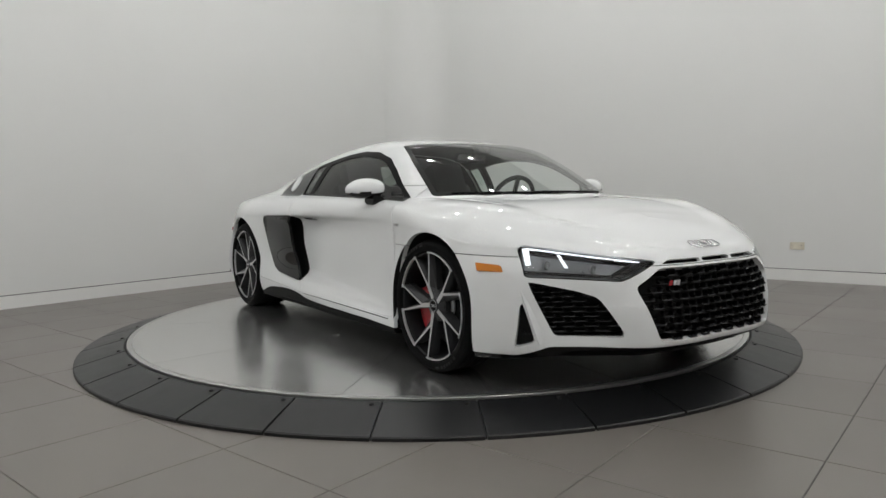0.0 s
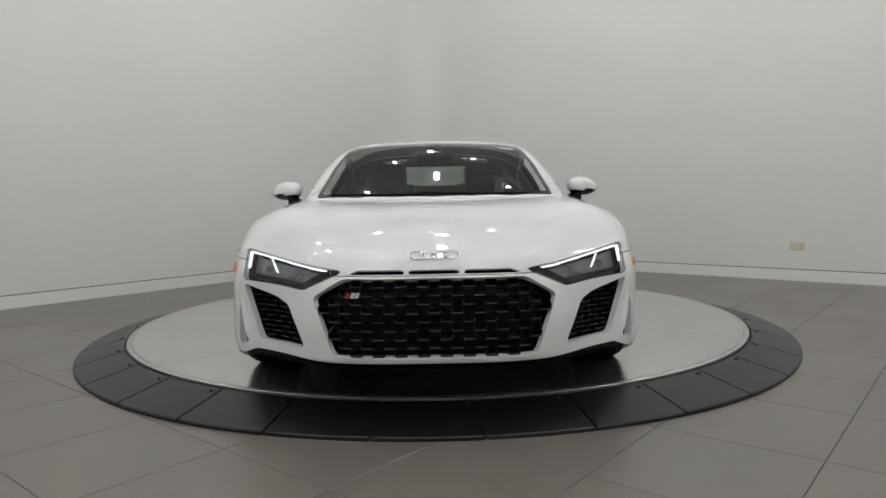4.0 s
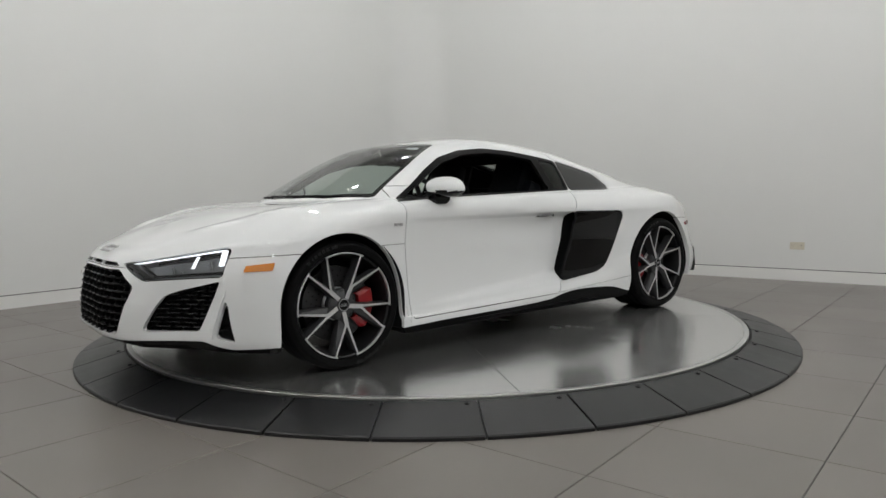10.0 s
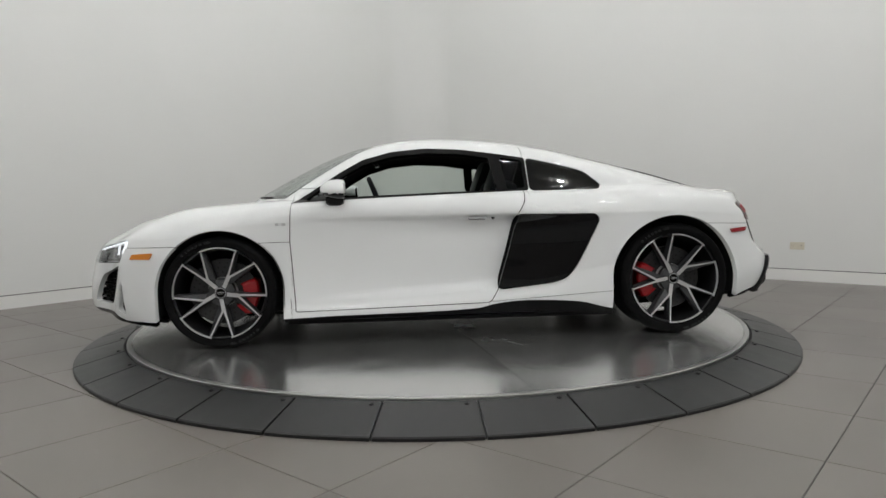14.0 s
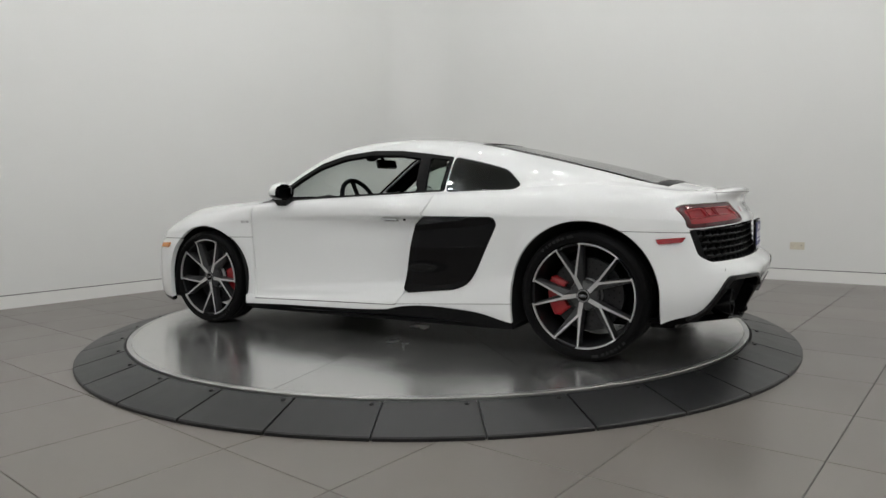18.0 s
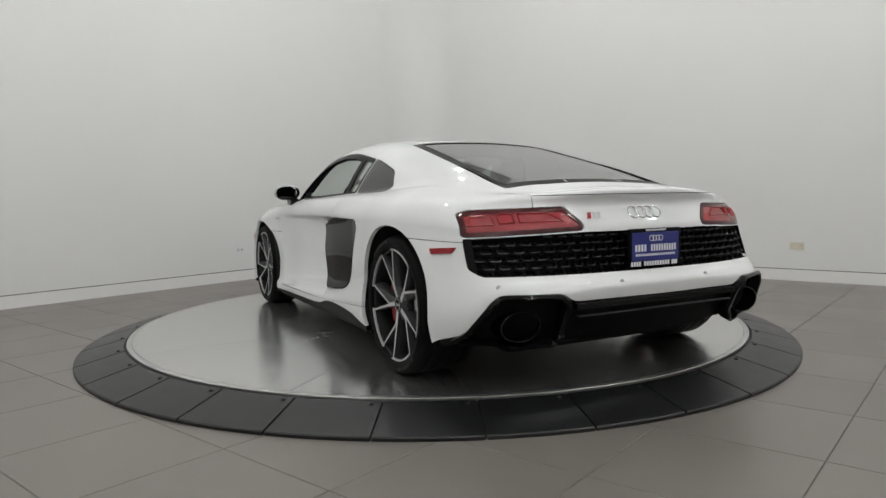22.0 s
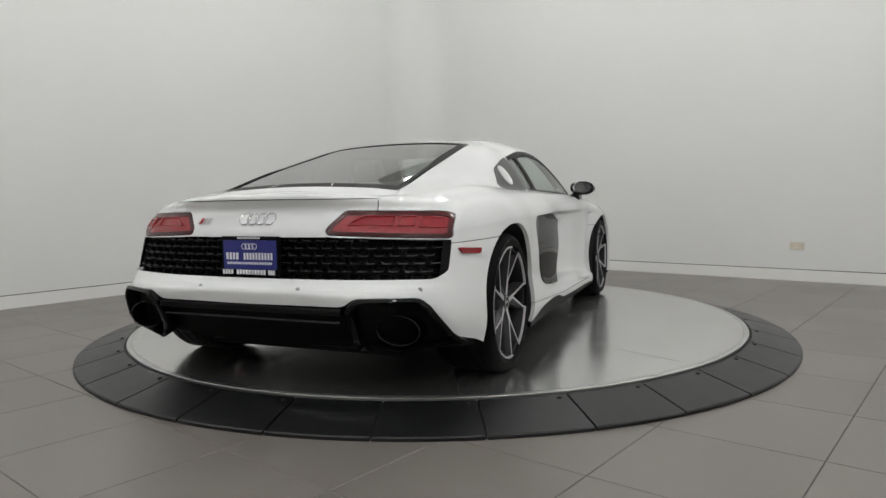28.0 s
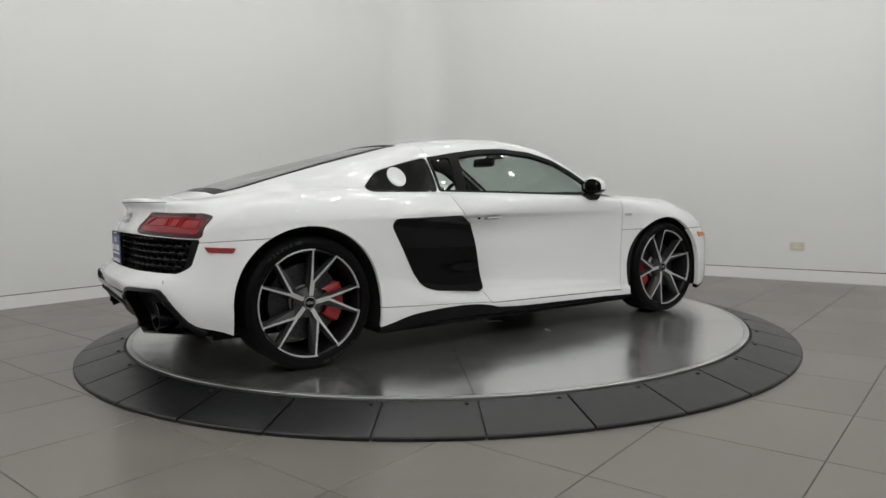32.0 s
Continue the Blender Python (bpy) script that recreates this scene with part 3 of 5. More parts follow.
def sheet(name, piece, material, parent=None, label="", depth=0.012, offset=0.0):
    """Links a piece of the skin as one panel with turned-in edges of the given depth."""
    V, N, F = piece
    if not F:
        return None
    N = N / np.maximum(np.linalg.norm(N, axis=1, keepdims=True), 1e-9)
    V = V + N * offset
    if depth:
        count = {}
        for f in F:
            for a, b in zip(f, f[1:] + f[:1]):
                key = (a, b) if a < b else (b, a)
                count[key] = None if key in count else (a, b)
        rim = [e for e in count.values() if e is not None and not (abs(V[e[0]][1]) < 1e-6 and abs(V[e[1]][1]) < 1e-6)]
        ids = sorted({i for e in rim for i in e})
        n0 = len(V)
        top = {i: n0 + k for k, i in enumerate(ids)}
        bot = {i: n0 + len(ids) + k for k, i in enumerate(ids)}
        if ids:
            E = np.zeros((len(ids), 3))
            pos = {i: k for k, i in enumerate(ids)}
            for a, b in rim:
                d = V[b] - V[a]
                o = np.cross(d, N[a])
                E[pos[a]] += o
                E[pos[b]] += o
            E /= np.maximum(np.linalg.norm(E, axis=1, keepdims=True), 1e-9)
            V = np.concatenate([V, V[ids], V[ids] - N[ids] * depth])
            N = np.concatenate([N, E, E])
            F = F + [(top[b], top[a], bot[a], bot[b]) for a, b in rim]
    return mesh_ob(name, V, F, material, parent if parent is not None else CAR, label, normals=N)


FRONT = lambda V: V[:, 0] > 1.5
BACK = lambda V: V[:, 0] < -1.5
FLANK = lambda V: V[:, 1] > .6

ARCHES = ((1.325, .322, .350), (-1.322, .328, .380))


def arch(c):
    cx, cz, r = c
    return lambda V: np.where(V[:, 1] > .5, np.where(V[:, 2] > cz, np.hypot(V[:, 0] - cx, V[:, 2] - cz), np.abs(V[:, 0] - cx)) - r, 1.0)


SKIN = make_skin()
PARTS = {}
SEAMS = []


def take(name, f, gap=0.004):
    """Cuts a part out of what is left of the skin, with a narrow joint round it."""
    global SKIN
    inside, rest = split(SKIN, f)
    if gap:
        strip, rest = split(rest, lambda V: f(V) - gap)
        SEAMS.append(strip)
    PARTS[name] = inside
    SKIN = rest


for c in ARCHES:
    gone, SKIN = split(SKIN, arch(c))

# outlines, in metres on the car
SCREEN = [(1.25, -.05), (1.25, .02), (1.225, .2), (1.145, .42), (1.0, .645), (.975, .668), (.70, .605), (.455, .528), (.485, .4), (.515, .2), (.525, 0), (.525, -.05)]
SIDE_WIN = [(.93, .812), (.768, .913), (.648, .995), (.514, 1.070), (.34, 1.118), (.131, 1.138), (-.08, 1.128), (-.294, 1.099), (-.475, 1.070), (-.475, .868), (0, .853), (.55, .834)]
QUARTER = rounded([(-.481, 1.070), (-.645, 1.033), (-.80, .992), (-.84, .975), (-.928, .896), (-.90, .873), (-.481, .868)], .03)
REAR_WIN = [(-.555, -.05), (-.55, .30), (-.56, .462), (-1.10, .497), (-1.655, .518), (-1.67, .3), (-1.675, -.05)]
BLADE = rounded([(-.378, .727), (-.84, .722), (-.862, .69), (-.735, .435), (-.68, .36), (-.60, .330), (-.262, .293)], .035)
DOOR = rounded([(.915, .90), (.93, .60), (.905, .198), (-.212, .222), (-.262, .293), (-.378, .727), (-.425, .80), (-.445, .90)], .014)
LAMP = rounded([(.366, .550), (.56, .578), (.812, .626), (.828, .614), (.834, .500), (.526, .478)], .012)
GRILLE = rounded([(-.2, .524), (.360, .524), (.483, .450), (.396, .222), (-.2, .222)], .02)
INTAKE = rounded([(.830, .480), (.66, .436), (.60, .410), (.518, .243), (.745, .252), (.816, .436)], .014)
SLIT = rounded([(.853, .415), (.806, .228), (.868, .198)], .008)
SLOT = [(.118, .539), (.345, .539), (.300, .556), (.118, .556)]
SLOT_MID = [(-.05, .539), (.100, .539), (.100, .556), (-.05, .556)]
TAIL = rounded([(.840, .668), (.832, .762), (.79, .776), (.415, .784), (.350, .712), (.357, .688)], .010)
REAR_GRILLE = rounded([(-.2, .676), (.35, .678), (.840, .661), (.840, .535), (.80, .506), (.36, .505), (-.2, .505)], .015)
DIFFUSER = rounded([(-.2, .403), (.475, .403), (.525, .440), (.765, .440), (.80, .405), (.865, .275), (.93, .235), (.95, .05), (-.2, .05)], .025)

take("windscreen", zone("xy", SCREEN, lambda V: (V[:, 2] > .8) & (V[:, 0] > .3)), .003)
take("side_window", zone("xz", SIDE_WIN, lambda V: (V[:, 1] > .5) & (V[:, 1] < .83)), 0)
take("quarter_window", zone("xz", QUARTER, lambda V: (V[:, 1] > .5) & (V[:, 1] < .83)), .003)
take("rear_window", zone("xy", REAR_WIN, lambda V: V[:, 2] > .8), .003)
take("side_blade", zone("xz", BLADE, lambda V: V[:, 1] > .85), .005)
take("door", zone("xz", DOOR, FLANK), .005)
take("headlamp", zone("yz", LAMP, FRONT), .004)
take("grille", zone("yz", GRILLE, FRONT), 0)
take("intake", zone("yz", INTAKE, FRONT), 0)
take("slit", zone("yz", SLIT, FRONT), 0)
take("slot", zone("yz", SLOT, FRONT), 0)
take("slot_mid", zone("yz", SLOT_MID, FRONT), 0)
take("tail_lamp", zone("yz", TAIL, BACK), .004)
take("rear_grille", zone("yz", REAR_GRILLE, BACK), 0)
take("diffuser", zone("yz", DIFFUSER, BACK), 0)
# black lip, sill and lower trim
take("splitter", lambda V: np.where((V[:, 0] > 1.60), V[:, 2] - np.interp(V[:, 1], [0, .40, .60, .765, .853, .95], [.196, .197, .203, .206, .166, .160]), 1.0), .002)
SILL_TOP = profile([(1.2, .155), (.95, .157), (.70, .165), (.38, .170), (-.10, .184), (-.15, .188), (-.22, .205), (-.62, .22), (-.76, .207), (-.93, .165), (-1.2, .16)])
take("sill", lambda V: np.where((np.abs(V[:, 0]) < 1.2), V[:, 2] - SILL_TOP(V[:, 0]), 1.0), .002)
FENDER_Z = profile([(1.95, .577), (1.55, .583), (1.1, .592), (.9, .595)])
take("front_bumper", lambda V: np.where(V[:, 0] > 1.325, np.maximum(V[:, 2] - np.where(V[:, 1] < .42, .532, np.where(V[:, 1] < .8, .56, FENDER_Z(V[:, 0]))), 1.33 - V[:, 0]), 1.0), .004)
take("rear_bumper", lambda V: np.where((V[:, 0] < -1.325), np.maximum(V[:, 2] - np.interp(V[:, 0], [-1.8, -1.35], [.645, .66]), V[:, 0] + 1.33), 1.0), .003)
HOOD = [(2.5, -.1), (2.5, .36), (2.14, .40), (1.98, .52), (1.8, .66), (1.6, .71), (1.2, .73), (1.0, .72), (1.02, .66), (1.14, .46), (1.22, .25), (1.25, -.1)]
take("hood", zone("xy", HOOD, lambda V: (V[:, 2] > .53) & (V[:, 0] > .9)), 0)
TRUNK = [(-1.68, -.1), (-1.675, .3), (-1.66, .53), (-1.8, .543), (-2.3, .543), (-2.3, -.1)]
take("trunk_lid", zone("xy", TRUNK, lambda V: V[:, 2] > .6), .004)
take("lower_wing", lambda V: np.where(V[:, 1] > .6, np.where((V[:, 0] > .925) & (V[:, 0] < 1.325), V[:, 2] - .594, 1.0), 1.0), .003)
take("front_fender", lambda V: np.where(V[:, 2] < .86, .926 - V[:, 0], 1.0), 0)
take("roof", lambda V: np.where(V[:, 2] > .84, np.maximum(-.462 - V[:, 0], V[:, 0] - 1.4), 1.0), .003)
take("sill_cover", lambda V: np.where((V[:, 1] > .6) & (V[:, 2] < .4), np.maximum(np.maximum(V[:, 0] + .21, -1.1 - V[:, 0]), V[:, 2] - np.interp(V[:, 0], [-1, -.21], [.272, .223])), 1.0), .003)
PARTS["rear_quarter"] = SKIN


def dent(x, z):
    """How deep the door draws in towards the air intake behind it, with its slopes along x and z."""
    def ramp(t):
        t = np.clip(t, 0, 1)
        return t * t * (3 - 2 * t)
    f = lambda x, z: .056 * np.clip((.88 - x) / 1.15, 0, 1) ** 1.15 * ramp((z - .240 - .052 * np.clip((.9 - x) / 1.2, 0, 1)) / (.02 + .055 * np.clip((.9 - x) / 1.2, 0, 1))) * ramp((.734 - z) / .032)
    e = .004
    return f(x, z), (f(x + e, z) - f(x - e, z)) / (2 * e), (f(x, z + e) - f(x, z - e)) / (2 * e)


def drawn_in(piece):
    V, N, F = piece
    d, dx, dz = dent(V[:, 0], V[:, 2])
    far = V[:, 1] > .6
    V, N = V.copy(), N.copy()
    V[:, 1] -= np.where(far, d, 0)
    ny = N[:, 1].copy()
    N[:, 0] += np.where(far, dx * ny, 0)
    N[:, 2] += np.where(far, dz * ny, 0)
    return V, N, F


def islands(piece):
    """Splits a piece into its connected parts, largest first."""
    V, N, F = piece
    up = list(range(len(V)))

    def root(i):
        while up[i] != i:
            up[i] = up[up[i]]
            i = up[i]
        return i

    for f in F:
        for i in f[1:]:
            up[root(i)] = root(f[0])
    sets = {}
    for f in F:
        sets.setdefault(root(f[0]), []).append(f)
    out = []
    for faces in sorted(sets.values(), key=len, reverse=True):
        used = sorted({i for fc in faces for i in fc})
        at = {o: i for i, o in enumerate(used)}
        out.append((V[used], N[used], [tuple(at[i] for i in fc) for fc in faces]))
    return out


PARTS["door"] = drawn_in(PARTS["door"])
SEAMS = [drawn_in(s) if ((s[0][:, 0] < .95) & (s[0][:, 0] > -.5) & (s[0][:, 1] > .85)).any() else s for s in SEAMS]


def build_body():
    S = PARTS
    lr = lambda p: (p, mirrored(p))
    sheet("hood", both(S["hood"]), M_PAINT)
    sheet("front_bumper", both(S["front_bumper"]), M_PAINT, label="white bumper with three large openings", depth=.03)
    sheet("rear_bumper", both(S["rear_bumper"]), M_PAINT, depth=.03)
    sheet("trunk_lid", both(S["trunk_lid"]), M_PAINT, label="white tail lid with raised spoiler lip", depth=.02)
    sheet("roof", both(S["roof"]), M_PAINT, label="white roof with both screen pillars")
    sheet("splitter", both(S["splitter"]), M_GLOSS, label="gloss black front lip", depth=.03)
    sheet("windscreen", both(S["windscreen"]), M_SHIELD, label="clear laminated windscreen", depth=0)
    sheet("diffuser", both(S["diffuser"]), M_MATTE, label="black rear diffuser panel", depth=.02, offset=-.045)
    for k in (0, 1):
        g = lambda n: lr(S[n])[k]
        sheet("rear_quarter", g("rear_quarter"), M_PAINT, depth=.02)
        sheet("sill_cover", g("sill_cover"), M_PAINT, depth=.02)
        sheet("front_fender", g("front_fender"), M_PAINT, depth=.02)
        for piece in islands(g("lower_wing")):
            sheet("lower_wing", piece, M_PAINT, depth=.02)
        sheet("sill", g("sill"), M_MATTE, label="gloss black side skirt", depth=.03)
        door = sheet("door", g("door"), M_PAINT, depth=.02)
        V, N, F = g("side_blade")
        out = np.clip((V[:, 0] + .80) / .45, 0, 1) * (.018 + .075 * (V[:, 2] - .29)) * np.clip((.731 - V[:, 2]) / .025, 0, 1)
        N = N.copy()
        inner = V[:, 0] > -.80
        N[:, 0] -= np.where(inner, .10, 0) * np.abs(N[:, 1])
        N[:, 2] -= np.where(inner, .075 * np.clip((V[:, 0] + .80) / .45, 0, 1), 0) * np.abs(N[:, 1])
        sheet("side_blade", (V + N * out[:, None], N, F), M_CARBON, label="gloss black carbon side blade", depth=.02)
        sheet("intake_back", (V, N, F), M_DARK, depth=0, offset=-.095, label="black mesh inside the side intake")
    for s in SEAMS:
        for p in (q for side in lr(s) for q in islands(side) if len(q[2]) > 8):
            sheet("panel_joint", p, M_DARK, depth=0, offset=-.010, label="dark joint between body panels")


build_body()


# ---- car details ----
def surface(name):
    """Looks up points of a cut part by their place in the front or rear view."""
    V, N, F = PARTS[name]

    def at(y, z, out=0.0):
        d = (V[:, 1] - abs(y)) ** 2 + (V[:, 2] - z) ** 2
        i = np.argpartition(d, 5)[:5]
        w = 1 / (d[i] + 1e-5)
        w /= w.sum()
        x = float(V[i, 0] @ w) if d[i].max() < 1e-3 else float(V[i[np.argmin(d[i])], 0])
        n = (N[i] * w[:, None]).sum(0)
        n /= np.linalg.norm(n)
        s = 1 if y >= 0 else -1
        out -= max(0.0, math.sqrt(float(d[i].min())) - .010) * 1.5
        return Vector((x + n[0] * out, y + s * n[1] * out, z + n[2] * out))

    return at


def prism(bm, pts, depth):
    """A flat outline (list of 3D points) given thickness along depth."""
    d = Vector(depth)
    a = [bm.verts.new(p) for p in pts]
    b = [bm.verts.new(Vector(p) + d) for p in pts]
    n = len(pts)
    bm.faces.new(a)
    bm.faces.new(b[::-1])
    for i in range(n):
        bm.faces.new((a[i], b[i], b[(i + 1) % n], a[(i + 1) % n]))


def honeycomb(name, piece_name, poly, pitch, row, flat, sides, label, recess=.010, deep=.030, margin=.014, lip=1.15):
    """Staggered flat cells, each a funnel with its own edges, laid behind an opening."""
    at = surface(piece_name)
    poly_a = np.array(poly)
    z0, z1 = poly_a[:, 1].min(), poly_a[:, 1].max()
    y0, y1 = poly_a[:, 0].min(), poly_a[:, 0].max()
    for side in sides:
        bm, lips = bmesh.new(), bmesh.new()
        s = side if side else 1
        for j in range(int((z1 - z0) / row) + 3):
            z = z0 + (j - .5) * row
            n = int((y1 - y0) / pitch) + 3
            for i in range(-n if side == 0 else 0, n):
                y = (y0 if side else 0) + (i + (j % 2) * .5) * pitch
                if poly_dist(np.array([[abs(y), z]]), poly)[0] > margin:
                    continue
                p = pitch / 2 - flat
                p = min(p * .92, flat * .45)
                hexa = [(-flat - p, 0), (-flat, row * .48), (flat, row * .48), (flat + p, 0), (flat, -row * .48), (-flat, -row * .48)]
                loops = []
                for ka, kb, dd in ((1, 1, 0), (.84, .70, .003), (.80, .62, deep)):
                    loops.append([bm.verts.new(at(s * (y + a * ka), z + b * kb, -recess - dd)) for a, b in hexa])
                for ra, rb in zip(loops, loops[1:]):
                    for k in range(6):
                        bm.faces.new((ra[k], ra[(k + 1) % 6], rb[(k + 1) % 6], rb[k]))
                # lower lip of the cell, its bright highlight line put into the paler colour
                w, t = flat * lip, row * .10
                zb = z - row * .44
                c = [(-w, 0), (w, 0), (w * .9, t), (-w * .9, t)]
                fr = [lips.verts.new(at(s * (y + a), zb + b, -recess + .006)) for a, b in c]
                bk = [lips.verts.new(at(s * (y + a), zb + b * 1.3, -recess - .012)) for a, b in c]
                lips.faces.new(fr)
                for k in range(4):
                    lips.faces.new((fr[k], fr[(k + 1) % 4], bk[(k + 1) % 4], bk[k]))
        bmesh.ops.recalc_face_normals(lips, faces=lips.faces)
        frame_ob = part(name, bm, M_MESH, CAR, label)
        ob = part("cell_lip", lips, M_LIP_GLINT, frame_ob, "glossy lower lips of the cells, coloured paler as their highlight")
        tagged(ob, "glossy lower lips of the cells, coloured paler as their highlight", kind="stuff")


def build_front():
    for nm, deep in (("grille", .085), ("intake", .07), ("slit", .05), ("slot", .03), ("slot_mid", .03)):
        if nm in ("grille", "slot_mid"):
            sheet("opening_back", both(PARTS[nm]), M_DARK, depth=0, offset=-deep)
        else:
            for p in (PARTS[nm], mirrored(PARTS[nm])):
                sheet("opening_back", p, M_DARK, depth=0, offset=-deep)
    honeycomb("front_grille", "grille", GRILLE, .0875, .0335, .0205, (0,), "black honeycomb grille", margin=-.013, lip=1.15)
    honeycomb("intake_grille", "intake", INTAKE, .066, .0205, .019, (1, -1), "black honeycomb intake mesh", .035, .03, .004)
    honeycomb("side_grille", "slit", SLIT, .05, .026, .014, (1, -1), "small black mesh beside the intake", .030, .02, -.012)
    # lamps
    at = surface("headlamp")
    for s, piece in ((1, PARTS["headlamp"]), (-1, mirrored(PARTS["headlamp"]))):
        lamp = sheet("headlamp", piece, M_LENS, depth=.006, label="slim LED headlamp with clear lens, daytime strip lit")
        lamp.visible_shadow = False
        sheet("housing", piece, M_LAMPBODY, lamp, depth=0, offset=-.060)
        bm = bmesh.new()
        run = [(.430, .555), (.51, .567), (.61, .584), (.71, .603), (.792, .618)]
        for (ya, za), (yb, zb) in zip(run, run[1:]):
            prism(bm, [at(s * ya, za, -.008), at(s * yb, zb, -.008), at(s * yb, zb - .008, -.010), at(s * ya, za - .005, -.010)], (-.012, 0, 0))
        prism(bm, [at(s * .796, .618, -.008), at(s * .813, .615, -.008), at(s * .818, .548, -.010), at(s * .806, .548, -.010)], (-.012, 0, 0))
        part("daylight_strip", bm, M_DRL, lamp, "lit white L-shaped light strip")
        bm = bmesh.new()
        prism(bm, [at(s * .697, .588, -.016), at(s * .703, .588, -.016), at(s * .684, .534, -.026), at(s * .677, .534, -.026)], (-.012, 0, 0))
        part("light_guide", bm, M_DRL, lamp, "lit slanted light blade")
        for y, z, r in ((.60, .535, .018), (.745, .553, .018), (.64, .515, .012)):
            bm = bmesh.new()
            lathe(bm, [(r, 0), (r, .008), (r * .8, .010), (0, .005)], 16, m=Matrix.Translation(at(s * y, z, -.058)) @ Matrix.Rotation(radians(-90), 4, "Z"))
            part("projector", bm, M_LAMPBODY, lamp, "dark projector lens", True)
        bm = bmesh.new()
        prism(bm, [at(s * .54, .503, -.018), at(s * .818, .525, -.018), at(s * .824, .510, -.018), at(s * .535, .487, -.018)], (-.03, 0, 0))
        part("lamp_trim", bm, M_MATTE, lamp)
        bm = bmesh.new()
        prism(bm, [at(s * .385, .547, -.006), at(s * .44, .551, -.006), at(s * .56, .486, -.006), at(s * .525, .482, -.006)], (-.03, 0, 0))
        part("lamp_corner", bm, M_GLOSS, lamp, "gloss black inner lamp corner")


def build_fins():
    """Raised white blade between each large intake and the narrow slit at the bumper corner."""
    at = surface("front_bumper")
    for s in (1, -1):
        bm = bmesh.new()
        rows = []
        n = 12

        def trio(t):
            y, z = .846 - .056 * t, .440 - .225 * t
            return at(s * (y - .006 - .030 * t), z, -.006), at(s * (y + .004 + .002 * t), z, .0), at(s * (y + .012 + .006 * t), z, -.006)

        ends = [trio(t) for t in (0, .5, 1)]
        for k in range(n + 1):
            t = k / n
            h = .017 * math.sin(math.pi * min(1, t * 1.6 + .04) / 2) * (1 if t < .75 else 1 - (t - .75) * 3.4)
            w = ((1 - t) * (1 - 2 * t), 4 * t * (1 - t), t * (2 * t - 1))
            pts = [sum((p[i] * c for p, c in zip(ends, w)), Vector()) for i in range(3)]
            pts[1] += Vector((.75, s * .6, 0)) * h
            rows.append([bm.verts.new(p) for p in pts])
        for ra, rb in zip(rows, rows[1:]):
            for k in range(2):
                bm.faces.new((ra[k], ra[k + 1], rb[k + 1], rb[k]))
        bmesh.ops.recalc_face_normals(bm, faces=bm.faces)
        part("bumper_fin", bm, M_PAINT, CAR, "raised white fin beside the intake", True)


def rings(at, y0, z0, r, name):
    """Four interlocked plain rings lying flat on the panel."""
    c = at(y0, z0, 0.0)
    up = (at(y0, z0 + .012, 0.0) - at(y0, z0 - .012, 0.0)).normalized()
    side = Vector((0, 1, 0))
    n = side.cross(up)
    n *= 1 if n.x * c.x > 0 else -1
    for k in range(4):
        bm = bmesh.new()
        mid = c + side * (k - 1.5) * r * 1.5
        mid.x = at(mid.y, z0, 0.0).x
        tube(bm, [mid + n * .005 + side * r * math.cos(a * .2244) + up * r * math.sin(a * .2244) for a in range(28)], .0036, 6, closed=True)
        part(name, bm, M_CHROME, CAR, "chrome emblem ring", True)


def badge(at, y, z, s, name, k=.6):
    """Slanted red block with two silver blocks."""
    for i, (a, b, m) in enumerate(((0, .026, M_RED), (.034, .060, M_SILVER), (.064, .088, M_SILVER))):
        bm = bmesh.new()
        a, b, e, h = a * k, b * k, s * .013 * k, .034 * k
        prism(bm, [at(y + s * a, z, .006), at(y + s * b, z, .006), at(y + s * b + e, z + h, .006), at(y + s * a + e, z + h, .006)], (-.006 if at is None else 0, 0, .0001))
        bmesh.ops.recalc_face_normals(bm, faces=bm.faces)
        part(name, bm, m, CAR, "red badge block" if i == 0 else "silver badge block")


